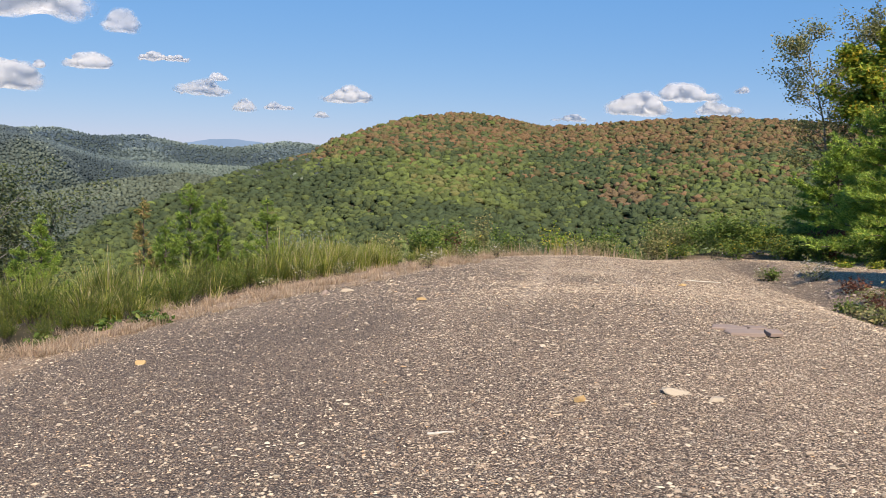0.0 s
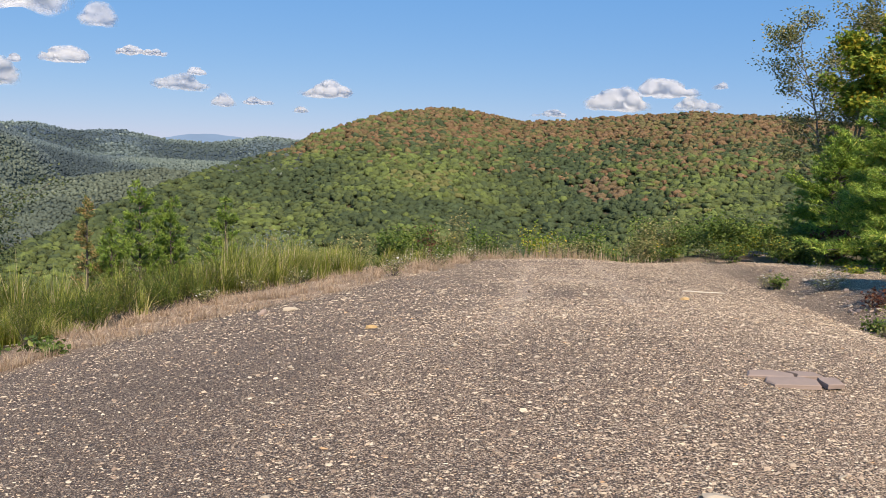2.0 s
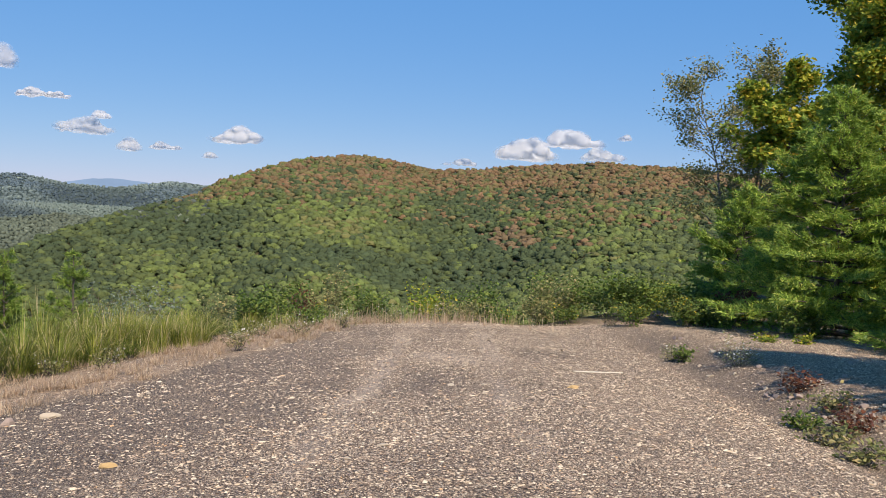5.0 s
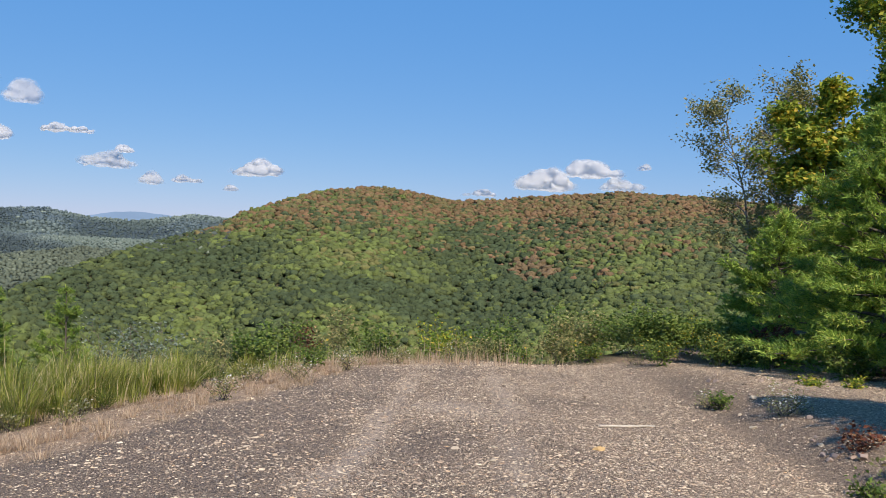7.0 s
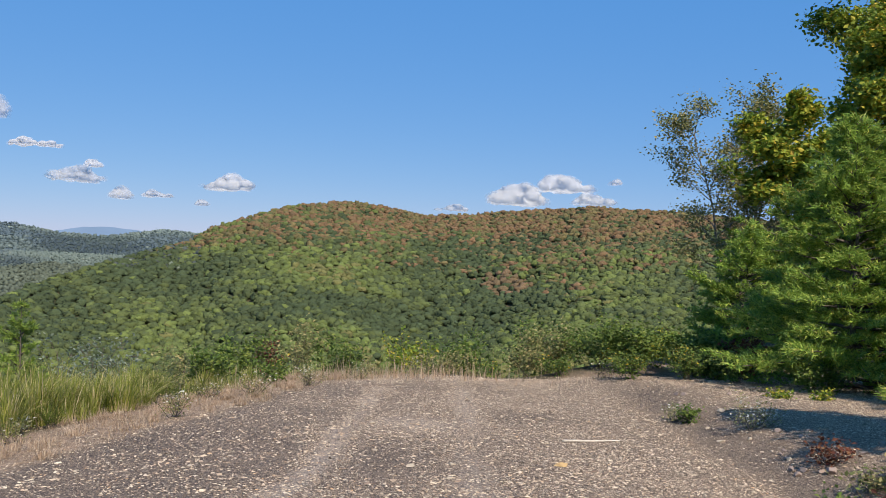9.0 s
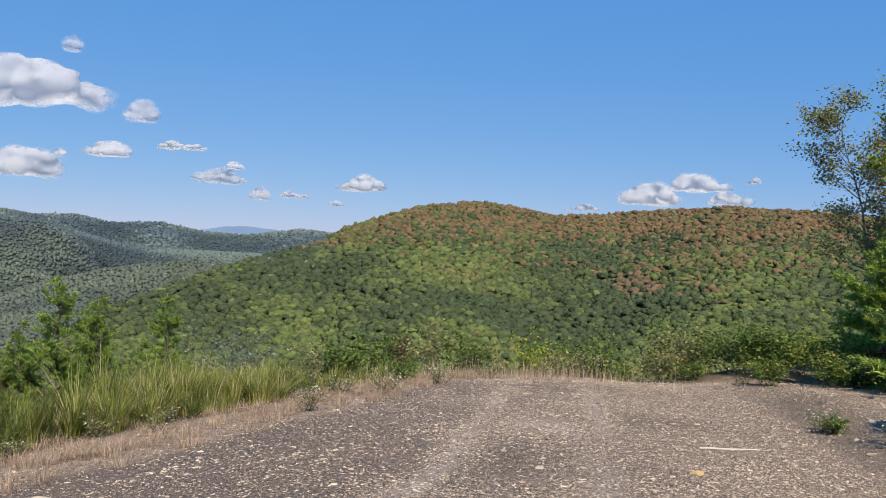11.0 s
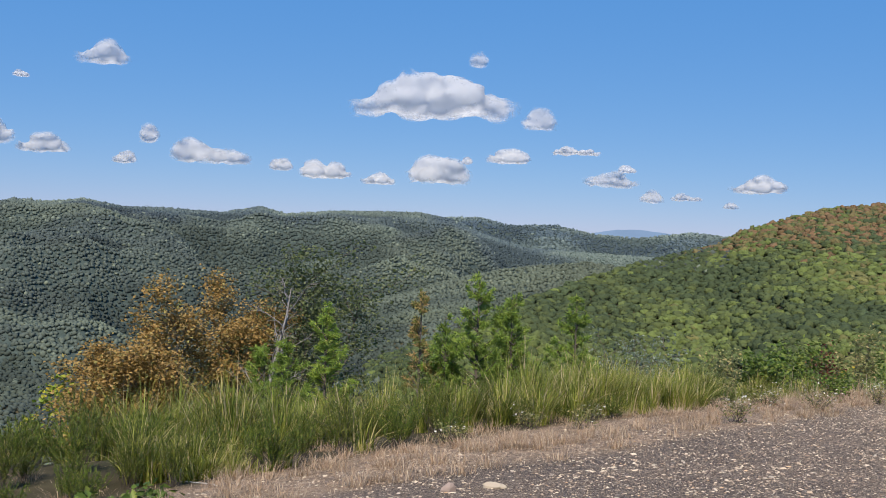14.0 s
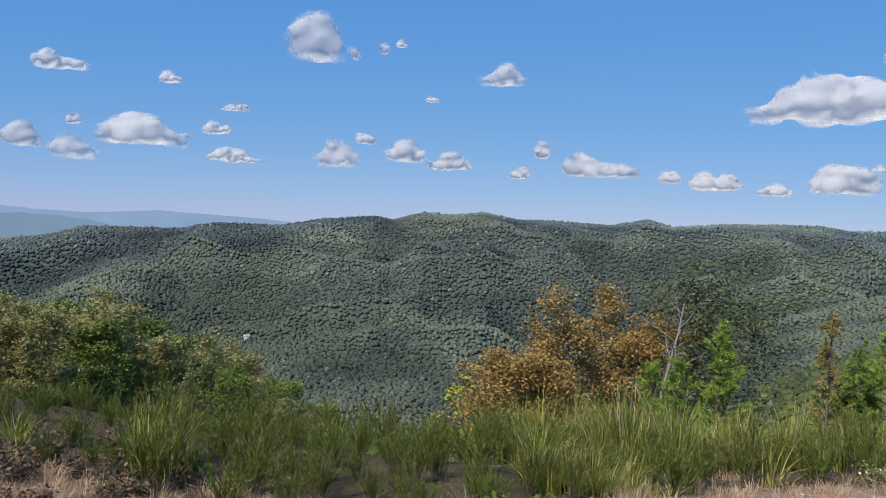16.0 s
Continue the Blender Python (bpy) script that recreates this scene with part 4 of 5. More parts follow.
def build_shoulder_woods():
    first = []
    for s, (mat, label) in enumerate(((GREEN_LEAF, "green broadleaf tree in the wood on the shoulder"), (OLIVE_LEAF, "olive-leaved tree in the wood on the shoulder"), (YELLOW_LEAF, "yellowing broadleaf tree in the wood on the shoulder"), (DARK_LEAF, "dark broadleaf tree in the wood on the shoulder"))):
        first.append(broadleaf("shoulder_tree", label, 0, 0, 0, 8, 2.7, mat, 300 + s, 7000, .25, bare=.12, group="trees on the shoulder", twigs=3, sides=3, tuft=.35))
    used = set()
    tries = 0
    while tries < 4500 and len(made_places) < 330:
        tries += 1
        az = 51 + 26 * ((tries * .618) % 1)
        r = rng.uniform(24 if az < 60 else 38, 185)
        x, y = OX - r * math.sin(radians(az)), OY + r * math.cos(radians(az))
        top_el = along(az, SHOULDER_EL) - 5 * rng.random() ** 2
        s = (EYE + r * math.tan(radians(float(top_el))) - ground_at(x, y)) / 9.0
        if not .22 < s < 1.35 or any(math.hypot(x - a, y - b) < 3.6 * s for a, b in made_places):
            continue
        made_places.append((x, y))
        m = pose(x, y, ground_at(x, y), 0, 0, rng.uniform(0, 360)) @ Matrix.Scale(s, 4)
        i = int(rng.choice([0, 1, 2, 3], p=[.40, .38, .05, .17]))
        if i not in used:
            used.add(i)
            first[i].matrix_basis = m
            continue
        copy_thing(first[i], m).scale = (s, s, s)


build_shoulder_woods()


# ---- clouds ----
def cloud_material():
    """White vapour that thins out towards its ragged edge."""
    mat, nt, bsdf = material("cloud", 1.0, 0.0)
    bsdf.inputs["Base Color"].default_value = (.71, .71, .71, 1)
    tr = nt.nodes.new("ShaderNodeBsdfTranslucent")
    tr.inputs["Color"].default_value = (.76, .77, .79, 1)
    mx = nt.nodes.new("ShaderNodeMixShader")
    mx.inputs[0].default_value = .62
    nt.links.new(bsdf.outputs[0], mx.inputs[1])
    nt.links.new(tr.outputs[0], mx.inputs[2])
    at = nt.nodes.new("ShaderNodeAttribute")
    at.attribute_name = "tint"
    sep = nt.nodes.new("ShaderNodeSeparateColor")
    nt.links.new(at.outputs["Color"], sep.inputs[0])
    n = noise_tex(nt, .026, 7, None, .66)
    wisp = nt.nodes.new("ShaderNodeMath")
    wisp.operation = "MULTIPLY_ADD"
    wisp.inputs[1].default_value, wisp.inputs[2].default_value = 3.6, -1.8
    nt.links.new(n, wisp.inputs[0])
    body = nt.nodes.new("ShaderNodeMath")
    body.operation, body.use_clamp = "ADD", True
    nt.links.new(wisp.outputs[0], body.inputs[0])
    nt.links.new(sep.outputs[0], body.inputs[1])
    kept = nt.nodes.new("ShaderNodeMath")
    kept.operation, kept.use_clamp = "MULTIPLY", True
    nt.links.new(body.outputs[0], kept.inputs[0])
    nt.links.new(sep.outputs[1], kept.inputs[1])
    clear = nt.nodes.new("ShaderNodeBsdfTransparent")
    my = nt.nodes.new("ShaderNodeMixShader")
    nt.links.new(kept.outputs[0], my.inputs[0])
    nt.links.new(clear.outputs[0], my.inputs[1])
    nt.links.new(mx.outputs[0], my.inputs[2])
    nt.links.new(my.outputs[0], nt.nodes["Material Output"].inputs[0])
    return mat


CLOUD = cloud_material()


def cloud(az, el, wide, tall, seed, thin=.0):
    """Heaped puffs on a flat base, fused into one billowing mass; wide and tall in degrees."""
    r = np.random.default_rng(seed)
    d = 4300.0
    w, h = d * math.tan(radians(wide)) / 2, d * math.tan(radians(tall))
    n = int(np.clip(5 + 5 * w / h, 7, 30))
    u = np.linspace(-.86, .86, n) + r.normal(0, .06, n)
    peaks = sum(g * np.exp(-((u - c) / s) ** 2) for c, s, g in zip(r.uniform(-.6, .6, 3), r.uniform(.18, .5, 3), r.uniform(.35, .9, 3)))
    body = np.clip(.42 + .6 * peaks / peaks.max(), 0, 1) * (1 - .45 * np.abs(u) ** 4)
    size = h * .34 * (.45 + .6 * body) * r.uniform(.8, 1.1, n)
    px, py, pz = u * (w - size * .6), r.normal(0, w * .12, n), size * .6 + h * r.uniform(0, .22, n)
    for lift in (.5, .85):
        on = body > lift - .15
        px, py, pz, size = (np.r_[a, b] for a, b in ((px, px[:n][on] + r.normal(0, h * .06, on.sum())), (py, r.normal(0, w * .1, on.sum())), (pz, h * body[on] * lift * .8), (size, size[:n][on] * r.uniform(.7, .95, on.sum()))))
    m = int(len(px) * 2.4)
    e = r.integers(0, len(px), m)
    way = r.normal(0, 1, (m, 3))
    way /= np.linalg.norm(way, axis=1)[:, None]
    way[:, 2] = np.abs(way[:, 2]) * .9 - .2
    px, py, pz = np.r_[px, px[e] + way[:, 0] * size[e]], np.r_[py, py[e] + way[:, 1] * size[e]], np.r_[pz, np.maximum(pz[e] + way[:, 2] * size[e], h * .1)]
    size = np.r_[size, size[e] * r.uniform(.28, .52, m)]
    k = len(px)
    v, f, _ = scatter([ico(2)], px, py, pz, size, size, size * .85, r.uniform(0, 6.3, k), np.zeros(k, int))
    v[:, 2] = np.where(v[:, 2] < h * .08, h * .08 + (v[:, 2] - h * .08) * .6, v[:, 2])
    rough = new("cloud", mesh_np("cloud", v, f, CLOUD))
    fuse = rough.modifiers.new("fuse", "REMESH")
    fuse.mode, fuse.voxel_size = "VOXEL", max(h / 16, 2 * w / 70)
    soften = rough.modifiers.new("soften", "SMOOTH")
    soften.factor, soften.iterations = .5, 5
    me = bpy.data.meshes.new_from_object(rough.evaluated_get(bpy.context.evaluated_depsgraph_get()))
    bpy.data.objects.remove(rough)
    me.name = "cloud"
    q = np.empty(len(me.vertices) * 3, np.float32)
    me.vertices.foreach_get("co", q)
    q = q.reshape(-1, 3)
    # how far inside its own outline each place lies, as seen from the clearing
    cell = h / 22
    lo = q[:, [0, 2]].min(0) - 8 * cell
    shape = np.ceil((q[:, [0, 2]].max(0) + 8 * cell - lo) / cell).astype(int) + 1
    mask = np.zeros(shape)
    i, j = np.round((q[:, [0, 2]] - lo) / cell).astype(int).T
    mask[i, j] = 1
    soft = mask.copy()
    for _ in range(2):
        soft = np.maximum.reduce([np.roll(soft, s, ax) for ax in (0, 1) for s in (-1, 0, 1)])
    for _ in range(40):
        soft = sum(np.roll(np.roll(soft, a, 0), b, 1) for a in (-1, 0, 1) for b in (-1, 0, 1)) / 9
    dens = step(.42, 1.0, soft[i, j])
    tint = np.stack([dens * 2.1 - .55 - thin * .9, np.minimum(dens * 1.5, 1) * (1 - thin * .5), dens], -1)
    at = me.attributes.new("tint", "FLOAT_COLOR", "POINT")
    at.data.foreach_set("color", np.c_[tint, np.ones(len(q))].astype(np.float32).ravel())
    me.polygons.foreach_set("use_smooth", np.full(len(me.polygons), True))
    ob = new("cloud", me)
    a, b = radians(az), radians(el)
    ob.matrix_basis = pose(OX - d * math.sin(a) * math.cos(b), OY + d * math.cos(a) * math.cos(b), EYE + d * math.sin(b), 0, 0, az) @ Matrix.Diagonal((1.3, 1.2, 1.2, 1))
    ob.visible_shadow = False
    tagged(ob, "wispy thin white cloud" if thin > .25 else "white fair-weather cloud with a soft grey base", "cloud", "fair-weather clouds")



# heading, height of the base, width and depth in degrees; how thin
CLOUDS_NORTH_WEST = [
    (26.6, 6.77, 10.18, 2.86, 0.00),
    (19.7, 6.30, 2.12, 1.47, 0.30),
    (40.0, 3.36, 4.70, 1.59, 0.00),
    (49.7, 3.47, 2.77, 1.20, 0.00),
    (46.6, 8.85, 2.95, 1.51, 0.15),
    (45.2, 3.17, 1.36, 0.84, 0.00),
    (43.7, 4.44, 0.97, 1.18, 0.00),
    (35.9, 3.23, 1.39, 0.80, 0.00),
    (33.2, 2.83, 2.99, 1.24, 0.00),
    (29.9, 2.62, 2.14, 0.82, 0.00),
    (26.1, 2.70, 3.76, 1.89, 0.00),
    (24.2, 4.13, 0.72, 0.50, 0.00),
    (21.6, 4.22, 2.67, 0.96, 0.00),
    (17.3, 4.88, 2.80, 0.60, 0.00),
    (15.0, 2.91, 3.46, 1.22, 0.30),
    (14.1, 3.88, 1.21, 0.56, 0.00),
    (12.7, 2.03, 1.70, 1.01, 0.20),
    (10.5, 2.24, 1.90, 0.55, 0.25),
    (6.3, 2.79, 3.20, 1.12, 0.00),
    (7.9, 1.83, 1.04, 0.48, 0.30),
    (23.7, 10.12, 1.25, 1.03, 0.45),
]
CLOUDS_WEST = [
    (58.2, 9.65, 3.43, 3.20, 0.00),
    (55.8, 9.97, 0.71, 1.10, 0.30),
    (73.0, 8.00, 3.02, 1.28, 0.00),
    (66.9, 7.84, 1.40, 0.77, 0.00),
    (63.1, 6.45, 1.76, 0.47, 0.30),
    (75.1, 3.39, 2.05, 1.61, 0.00),
    (72.2, 2.85, 3.06, 1.81, 0.40),
    (68.2, 3.90, 5.64, 2.15, 0.00),
    (72.3, 4.92, 0.91, 0.78, 0.00),
    (64.1, 4.94, 1.75, 0.95, 0.00),
    (62.9, 3.28, 3.67, 0.97, 0.00),
    (56.7, 3.28, 3.18, 1.83, 0.35),
    (54.9, 4.86, 1.24, 0.81, 0.00),
    (52.5, 3.85, 2.86, 1.59, 0.00),
    (50.8, 7.71, 0.90, 0.46, 0.00),
    (54.0, 10.49, 0.71, 0.89, 0.40),
    (52.9, 10.97, 0.85, 0.54, 0.00),
]
CLOUDS_NORTH = [
    (-11.7, 2.39, 3.73, 1.56, 0.00),
    (-14.9, 3.22, 3.43, 1.33, 0.00),
    (-16.5, 2.49, 2.89, 0.98, 0.30),
    (-7.5, 1.98, 2.37, 0.52, 0.40),
    (-17.8, 3.81, 1.04, 0.52, 0.40),
]
for k, (az, el, wide, tall, thin) in enumerate(CLOUDS_NORTH_WEST + CLOUDS_WEST + CLOUDS_NORTH):
    cloud(az, el, wide, tall, 500 + k, thin)


# ---- small growth and stones ----
def shrub(name, label, x, y, tall, wide, mat, seed, n, leaf, category="shrub", flowers=None, heads=0, head=.03, group=""):
    """A low bush of several stems; flower heads stand at its top."""
    r = np.random.default_rng(seed)
    root = thing(name, label, category, x, y, ground_at(x, y), group)
    lines, tips = [], []
    for k in range(9):
        a = k * 2.4
        st = limb((r.normal(0, wide * .12), r.normal(0, wide * .12), -.03), (math.cos(a) * wide / tall * .8, math.sin(a) * wide / tall * .8, 1), tall * r.uniform(.7, 1.05), .006, .002, r, .03, .25, 5)
        lines.append(st)
        tips += list(st[0][2:])
        for _ in range(3):
            b = r.uniform(0, 6.3)
            tw = limb(st[0][r.integers(2, 5)], (math.cos(b), math.sin(b), .7), wide * .4, .003, .001, r, .02, .3, 3)
            lines.append(tw)
            tips += list(tw[0][1:])
    tips = np.array(tips)
    part("stalk", mesh_np("stalk", *tubes(lines, 3), BARK, None, True), root)
    at = tips[r.integers(0, len(tips), n)] + r.normal(0, wide * .13, (n, 3))
    at[:, 2] = np.maximum(at[:, 2], .01)
    part("foliage", mesh_np("foliage", *leaf_cards(at, leaf, r), mat), root)
    if flowers is not None:
        top = tips[np.argsort(-tips[:, 2] + r.normal(0, tall * .15, len(tips)))[:max(heads // 2, 4)]]
        at = top[r.integers(0, len(top), heads)] + r.normal(0, wide * .12, (heads, 3))
        v, f, _ = scatter([flower_head()], *at.T, *(np.full(heads, head) * r.uniform(.6, 1.2, heads) for _ in range(3)), r.uniform(0, 6.3, heads), np.zeros(heads, int), None, r.normal(0, .5, heads))
        tagged(part("blossom", mesh_np("blossom", v, f, flowers), root, "white daisy-like blossom" if flowers == PETAL else "yellow flower plumes"), kind="stuff")
    return root


def flower_head():
    """A little disc of pointed petals, dished upwards."""
    k = 7
    a = np.linspace(0, 2 * np.pi, k, endpoint=False)
    ring = np.stack([np.cos(a), np.sin(a), np.full(k, .25)], -1)
    waist = np.stack([.45 * np.cos(a + np.pi / k), .45 * np.sin(a + np.pi / k), np.full(k, .08)], -1)
    v = np.r_[ring, waist, [[0, 0, 0]]]
    f = []
    for i in range(k):
        f += [[k + (i - 1) % k, i, k + i], [2 * k, k + (i - 1) % k, k + i]]
    return v, np.array(f)


for k, (x, y, tall, wide, n, heads) in enumerate(((7.0, 16.8, .42, .5, 600, 170), (6.6, 18.4, .3, .3, 350, 24), (-.35, 17.9, .38, .35, 450, 46), (-1.9, 16.7, .34, .3, 400, 34), (.5, 20.2, .38, .5, 500, 50), (1.3, 21.8, .36, .5, 500, 50), (-.3, 20.6, .36, .45, 500, 44), (2.2, 23.2, .36, .5, 500, 46), (-3.0, 15.2, .3, .3, 350, 20), (3.4, 24.0, .34, .5, 450, 30), (-2.6, 16.6, .3, .3, 300, 16), (7.3, 24.2, .3, .5, 350, 22))):
    shrub("aster", "bushy aster with small white flowers at the gravel edge", x, y, tall, wide, OLIVE_LEAF, 600 + k, n, .03, "flower", PETAL, heads, .020, "asters along the edge")
for k, (x, y, tall, wide, n, heads) in enumerate(((7.6, 23.6, .7, .6, 900, 60), (8.6, 23.0, .8, .6, 900, 70), (9.3, 22.2, .75, .5, 900, 60), (6.6, 25.4, .5, .5, 600, 30), (.6, 22.6, .55, .5, 600, 16), (5.2, 26.2, .5, .5, 500, 24))):
    shrub("goldenrod", "goldenrod with yellow plumes at the edge of the clearing", x, y, tall, wide, GREEN_LEAF, 620 + k, n, .06, "flower", GOLD, heads, .03, "goldenrod at the edge")
for k, (x, y, tall, wide, mat, n, leaf, label) in enumerate((
        (8.3, 25.6, 1.35, 1.0, GREEN_LEAF, 2600, .09, "rounded green bush at the edge of the clearing"),
        (9.4, 24.4, 1.1, .8, GREEN_LEAF, 2000, .09, "rounded green bush at the edge of the clearing"),
        (6.9, 27.0, 1.2, .9, OLIVE_LEAF, 1800, .08, "olive-green bush on the brow"),
        (10.0, 23.3, 1.0, .6, RUST_LEAF, 900, .09, "bush with rust-red leaves beside the pines"),
        (1.0, 25.8, 1.3, .6, OLIVE_LEAF, 900, .07, "olive-green bush on the brow"),
        (-.2, 25.0, 1.3, .7, GREEN_LEAF, 1300, .08, "green bush behind the grass"),
        (-.6, 23.0, .9, .5, GREEN_LEAF, 1000, .08, "green bush behind the grass"),
        (-1.5, 26.0, 1.6, .8, OLIVE_LEAF, 1200, .07, "olive-green bush on the brow"),
        (.3, 27.0, 1.5, .4, RUST_LEAF, 500, .08, "thin sumac with red leaves on the brow"),
        (3.4, 27.5, 1.2, .8, YELLOW_LEAF, 1200, .09, "yellow-green bush below the brow"),
        (5.0, 29.0, 1.6, 1.2, GREEN_LEAF, 2200, .10, "green bush below the brow"),
        (7.4, 30.0, 1.9, 1.3, GREEN_LEAF, 2400, .10, "green bush below the brow"),
        (2.0, 29.5, 1.7, .9, GREEN_LEAF, 1600, .10, "green bush below the brow"),
        (10.0, 20.3, .55, .7, GREEN_LEAF, 1100, .07, "low green bush under the pines"),
        (11.8, 19.4, .6, .8, OLIVE_LEAF, 1100, .07, "low olive-green bush under the pines"),
        (9.4, 23.6, .7, .8, GREEN_LEAF, 1300, .07, "low green bush under the pines"),
        (12.6, 18.2, .7, .8, GREEN_LEAF, 1100, .07, "low green bush under the pines"),
        (6.2, 26.3, .75, .7, OLIVE_LEAF, 1200, .07, "low olive-green bush on the brow"),
        (7.9, 26.6, .9, .9, GREEN_LEAF, 1600, .08, "low green bush on the brow"),
        (9.2, 26.3, .9, .8, YELLOW_LEAF, 1300, .08, "low yellowing bush on the brow"),
        (10.2, 25.2, .8, .8, GREEN_LEAF, 1300, .08, "low green bush on the brow"),
        (4.4, 26.7, .7, .7, OLIVE_LEAF, 1000, .07, "low olive-green bush on the brow"))):
    shrub("bush", label, x, y, tall, wide, mat, 640 + k, n, leaf, group="bushes on the brow")
for k, (x, y, tall, wide, mat) in enumerate(((5.95, 13.1, .22, .32, GREEN_LEAF), (5.75, 12.2, .26, .38, OLIVE_LEAF), (6.25, 12.6, .28, .35, RUST_LEAF), (5.5, 11.3, .24, .34, OLIVE_LEAF), (6.7, 14.6, .25, .4, RUST_LEAF), (6.7, 18.2, .3, .3, GREEN_LEAF), (5.7, 10.6, .22, .36, GREEN_LEAF), (8.6, 19.2, .16, .3, YELLOW_LEAF), (9.1, 18.9, .14, .35, YELLOW_LEAF), (5.85, 10.2, .26, .4, RUST_LEAF), (6.5, 13.5, .24, .35, OLIVE_LEAF))):
    shrub("weed", "low leafy weed rooted in the stony ditch", x, y, tall, wide, mat, 670 + k, 260, .055, "weed", group="weeds in the ditch")
for k, (x, y) in enumerate(((-3.45, 10.9), (-4.3, 11.3), (-4.8, 10.7), (-3.9, 11.6))):
    shrub("weed", "low broad-leaved weed creeping over dry litter", x, y, .12, .3, GREEN_LEAF, 690 + k, 120, .09, "weed", group="weeds by the gravel")

for k in range(26):
    x, y = -5.9 - 2.6 * rng.random(), 7.9 + 1.9 * rng.random()
    shrub("dead_weed", "brown withered weed in front of the broom", x, y, rng.uniform(.14, .34), rng.uniform(.18, .3), DEAD_LEAF, 900 + k, 110, .05, "weed", group="withered weeds by the broom")


def build_stalks():
    """Bleached grass stalks that stand along the brow."""
    n = 1900
    az, r = rng.normal(-3.5, 5.0, n), rng.uniform(17.6, 20.4, n)
    x, y = OX - r * np.sin(np.radians(az)), OY + r * np.cos(np.radians(az))
    tall = rng.uniform(.10, .38, n) * (.3 + 1.1 * fbm(x * .8, y * .8, 151)) * (1 + 1.1 * (rng.random(n) < .15))
    v, f = blades(x, y, height(x, y) - .02, tall, rng.uniform(.005, .011, n), tall * rng.uniform(.02, .4, n), rng.uniform(0, 6.3, n), 3)
    tagged(new("dry_stalks", mesh_np("dry_stalks", v, f, STRAW)), "bleached grass stalks standing along the brow", "grass", kind="stuff")


build_stalks()


def slab_piece(outline, thick, seed, mat=None):
    """A flat broken stone from its outline, with a chipped upper edge."""
    r = np.random.default_rng(seed)
    o = np.array(outline, float)
    n = len(o)
    c = o.mean(0)
    low, rim_v, top = o, o + r.normal(0, .004, o.shape), c + (o - c) * .93
    v = np.r_[np.c_[low, np.full(n, -thick)], np.c_[rim_v, np.full(n, thick * .6) + r.normal(0, .002, n)], np.c_[top, np.full(n, thick) + r.normal(0, .003, n)], [[*c, thick]]]
    f = []
    for i in range(n):
        j = (i + 1) % n
        f += [[i, j, n + j], [i, n + j, n + i], [n + i, n + j, 2 * n + j], [n + i, 2 * n + j, 2 * n + i], [3 * n, 2 * n + i, 2 * n + j]]
    return mesh_np("piece", v, np.array(f), mat or BROWN_STONE)


def build_slab():
    root = thing("stone_slab", "flat brown stone slab broken into pieces in the gravel", "stone", 2.62, 7.72, ground_at(2.62, 7.72) + .012)
    pieces = (((-.16, -.15), (.13, -.17), (.16, -.02), (.10, .05), (-.15, .04), (-.19, -.05)),
              ((.18, -.15), (.30, -.12), (.31, .03), (.19, .04), (.17, -.04)),
              ((-.26, .06), (.04, .06), (.07, .14), (-.05, .23), (-.22, .18)),
              ((.07, .07), (.24, .06), (.22, .16), (.05, .21), (.10, .13)))
    for k, o in enumerate(pieces):
        part("piece", slab_piece(o, .016, 700 + k), root)


build_slab()


def odd_stone(x, y, long, wide, high, turn, seed, mat, label):
    me = stone_mesh("stone", mat, seed, 3 if long > .12 else 2, high / max(long, .01) * 2)
    ob = new("stone", me)
    ob.matrix_basis = pose(x, y, ground_at(x, y) + high * .2, 0, 0, turn) @ Matrix.Diagonal((long / 2, wide / 2 / .75, long / 2, 1))
    tagged(ob, label, "stone", "stones on the gravel")


odd_stone(-1.34, 12.4, .20, .09, .035, 10, 720, PALE_STONE, "long pale grey stone at the edge of the dry grass")
odd_stone(-1.62, 12.2, .12, .09, .05, 40, 721, BROWN_STONE, "brown stone beside the dry grass")
odd_stone(1.52, 5.74, .26, .13, .03, 0, 722, PALE_STONE, "flat pale stone in the gravel")
odd_stone(1.75, 5.6, .13, .10, .03, 20, 723, PALE_STONE, "small flat pale stone in the gravel")
odd_stone(-.24, 9.9, .11, .07, .04, 0, 725, RUSTY_STONE, "rusty orange stone on the gravel")
odd_stone(-2.57, 7.54, .12, .07, .03, 0, 726, RUSTY_STONE, "rusty orange stone on the gravel")
odd_stone(.88, 5.54, .09, .08, .04, 0, 727, RUSTY_STONE, "yellowish stone on the gravel")
odd_stone(3.74, 13.93, .16, .09, .03, 0, 728, RUSTY_STONE, "orange clay lump on the gravel")
odd_stone(-4.1, 7.8, .16, .1, .07, 20, 729, RUSTY_STONE, "orange stone at the edge of the grass")
for k in range(120):
    t = rng.random()
    x, y = 5.8 + 1.5 * t + abs(rng.normal(0, .8)) - .2, 9.2 + 12 * t + rng.normal(0, .5)
    s = .03 + .09 * rng.random() ** 2
    odd_stone(x, y, s * 1.3, s, s * .4, rng.uniform(0, 360), 740 + k % 7, BROWN_STONE if k % 3 else PALE_STONE, "angular rock in the shallow ditch")


def stick(x0, y0, x1, y1, thick, mat, label, seed):
    r = np.random.default_rng(seed)
    a, b = np.array([x0, y0]), np.array([x1, y1])
    t = np.linspace(0, 1, 7)[:, None]
    p = a + (b - a) * t + r.normal(0, .006, (7, 2))
    pts = np.c_[p, height(p[:, 0], p[:, 1]) + thick * .7]
    ob = new("stick", mesh_np("stick", *tubes([(pts, np.linspace(thick, thick * .6, 7))], 6), mat, None, True))
    tagged(ob, label, "stick")


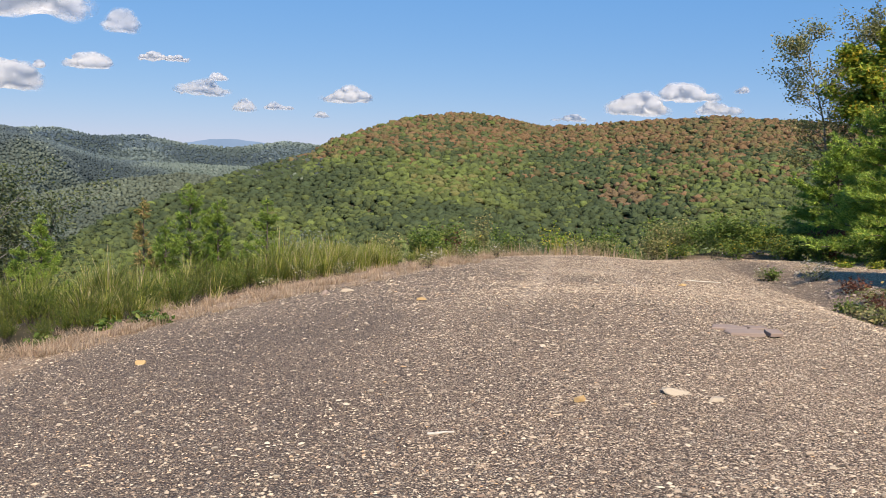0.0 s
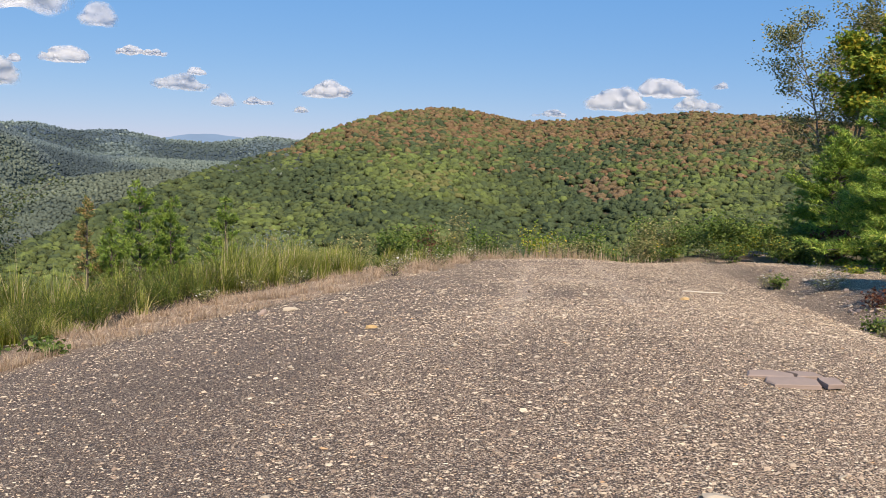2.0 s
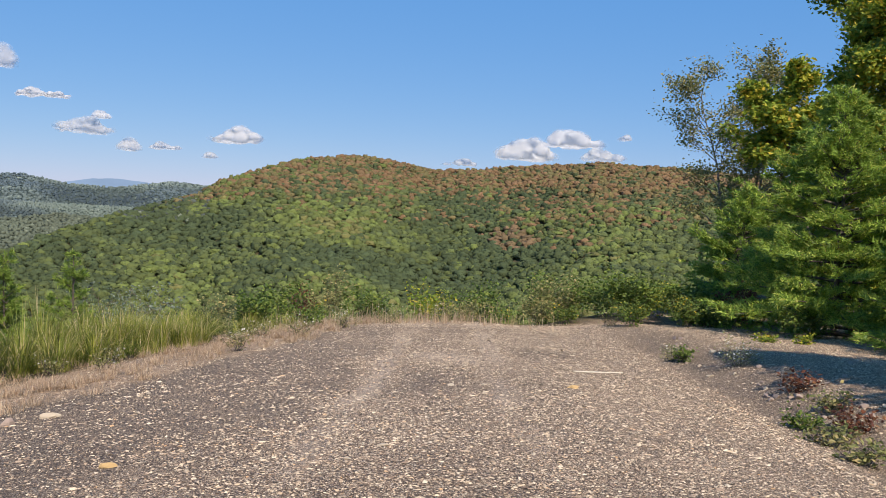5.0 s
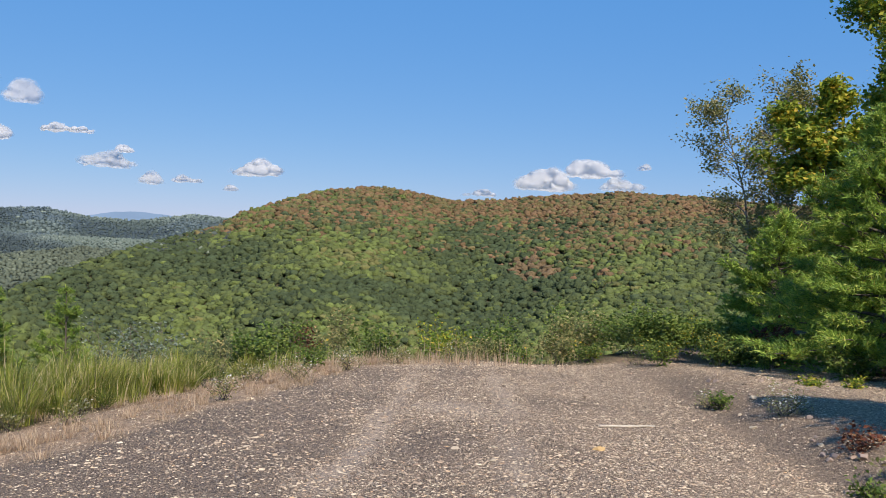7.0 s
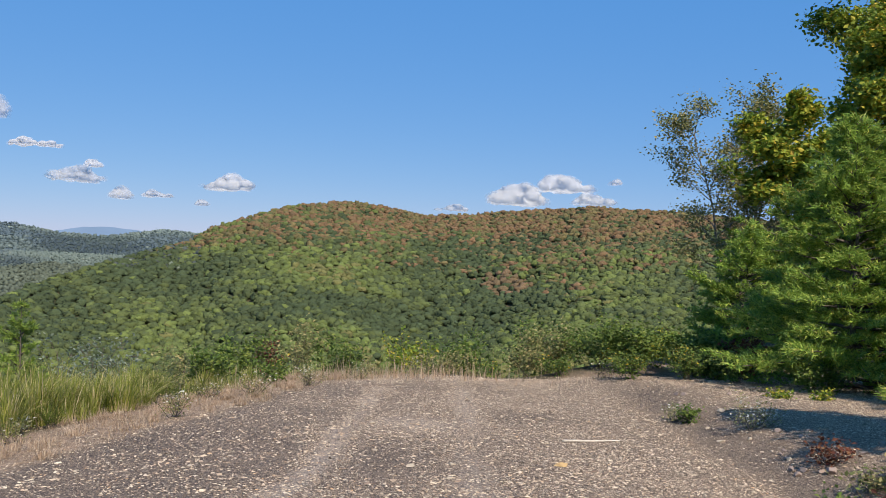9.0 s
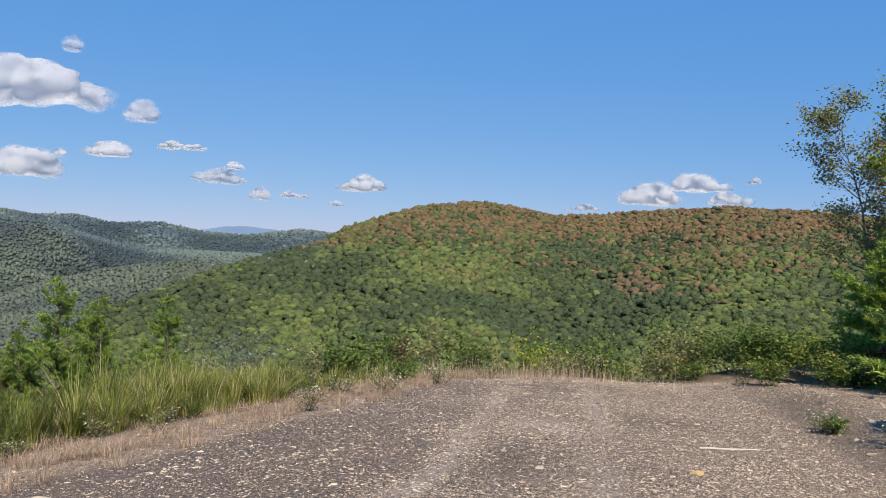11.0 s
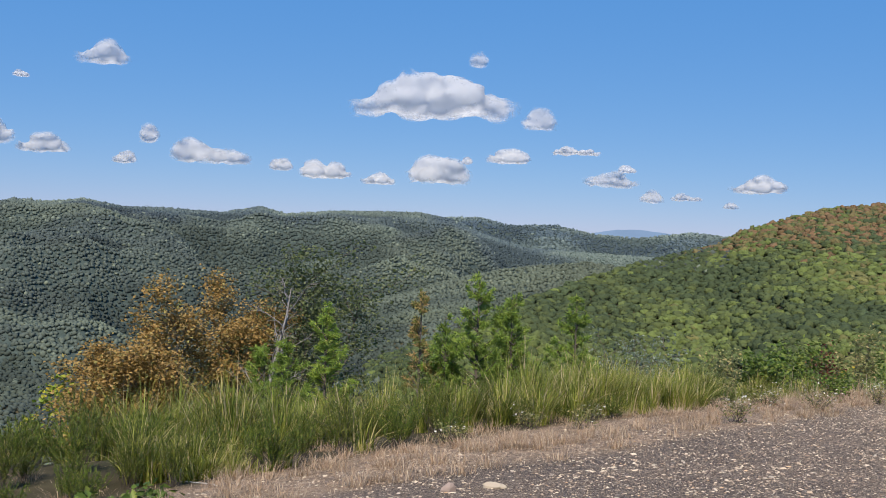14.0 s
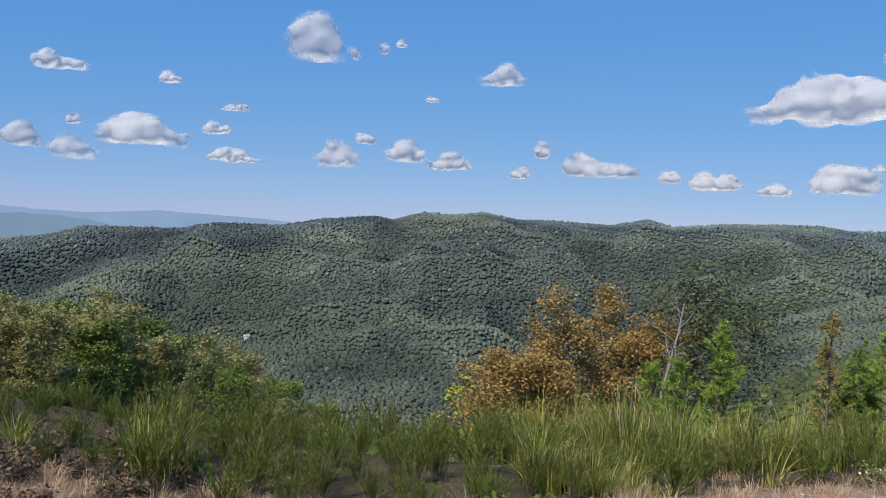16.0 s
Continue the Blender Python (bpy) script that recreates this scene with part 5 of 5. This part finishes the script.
stick(-.07, 4.95, .09, 4.97, .009, PALE_WOOD, "bleached white stick lying on the gravel", 760)
stick(4.2, 15.6, 4.95, 15.95, .014, PALE_WOOD, "pale dry branch lying on the gravel", 761)
stick(-5.1, 13.0, -3.9, 12.4, .008, PALE_WOOD, "bleached stalk fallen from the grass", 762)


# ---- farther off ----
def build_track():
    """The gravel road that leaves along the western slope."""
    t = np.linspace(0, 1, 30)
    az, r = 92 - 20.5 * t, 30 + 14 * t
    x, y = OX - r * np.sin(np.radians(az)), OY + r * np.cos(np.radians(az))
    d = np.gradient(np.c_[x, y], axis=0)
    d /= np.linalg.norm(d, axis=1)[:, None]
    nrm = np.c_[-d[:, 1], d[:, 0]]
    rows = [np.c_[np.c_[x, y] + nrm * w, height(x, y) + .3 + c] for w, c in ((-2.6, -.6), (-1.7, .0), (0, .07), (1.7, .0), (2.6, -.6))]
    v = np.concatenate(rows)
    k = len(t)
    q = np.array([[a * k + i, a * k + i + 1, (a + 1) * k + i + 1, (a + 1) * k + i] for a in range(4) for i in range(k - 1)])
    tagged(new("road", mesh_np("road", v, np.concatenate([q[:, [0, 1, 2]], q[:, [0, 2, 3]]]), ROAD, None, True)), "pale gravel road leaving along the slope", "road", kind="structure")


build_track()


def build_house():
    az, r = radians(61.8), 1500.0
    x, y = OX - r * math.sin(az), OY + r * math.cos(az)
    root = thing("house", "small white farmhouse far down in the valley", "house", x, y, max(ground_at(x, y), EYE - r * math.tan(radians(7.75))))
    w, d, h = 4.6, 2.8, 2.6
    wall = np.array([[sx * w, sy * d, z] for z in (-6, h) for sx, sy in ((-1, -1), (1, -1), (1, 1), (-1, 1))] + [[-w, 0, h + 2.6], [w, 0, h + 2.6]])
    f = [[0, 1, 5], [0, 5, 4], [1, 2, 6], [1, 6, 5], [2, 3, 7], [2, 7, 6], [3, 0, 4], [3, 4, 7], [4, 7, 8], [5, 9, 6]]
    part("wall", mesh_np("wall", wall, np.array(f), WHITE_WALL), root)
    ridge = np.array([[-w - .5, -d - .5, h - .3], [w + .5, -d - .5, h - .3], [w + .5, 0, h + 2.8], [-w - .5, 0, h + 2.8], [-w - .5, d + .5, h - .3], [w + .5, d + .5, h - .3]])
    part("roof", mesh_np("roof", ridge, np.array([[0, 1, 2], [0, 2, 3], [3, 2, 5], [3, 5, 4]]), ROOF), root, "grey pitched roof")
    root.rotation_euler = (0, 0, az + .25)


build_house()


def far_range(name, table, dist, mat, label):
    """A blue distant mountain range beyond the woods, glowing in its haze colour."""
    t = np.array(table, float).reshape(-1, 2)
    az = np.linspace(t[0, 0], t[-1, 0], 160)
    el = np.interp(az, t[:, 0], t[:, 1]) + .05 * (fbm(az * 2.1, az * 0, 171) - .5)
    a = np.radians(az)
    rows = []
    for far, drop in ((dist, 0.0), (dist - 60, .35), (dist - 160, 3.0)):
        rows.append(np.c_[OX - far * np.sin(a), OY + far * np.cos(a), EYE + far * np.tan(np.radians(el - drop))])
    k = len(az)
    q = np.array([[b * k + i, b * k + i + 1, (b + 1) * k + i + 1, (b + 1) * k + i] for b in range(2) for i in range(k - 1)])
    ob = new(name, mesh_np(name, np.concatenate(rows), np.concatenate([q[:, [0, 1, 2]], q[:, [0, 2, 3]]]), mat, None, True))
    tagged(ob, label, "mountain range", kind="structure")


far_range("backdrop_north", [8, -.3, 10.5, .1, 11.7, .28, 13.3, .42, 14.6, .38, 16, .15, 18, -.3], 4700, HAZE_GLOW, "blue distant mountains on the horizon")
far_range("backdrop_west", [58, -.3, 61.3, -.02, 65, .1, 67.4, .2, 70, -.02, 71.5, -.12, 74.2, -.05, 76, .1, 80, .25, 84, -.2], 4800, HAZE_GLOW, "blue distant mountains on the horizon")
far_range("backdrop_near_west", [68, -1.2, 71, -.6, 73, -.35, 75, -.3, 78, -.45, 82, -1], 4600, HAZE_GLOW_NEAR, "grey-blue distant mountains on the horizon")
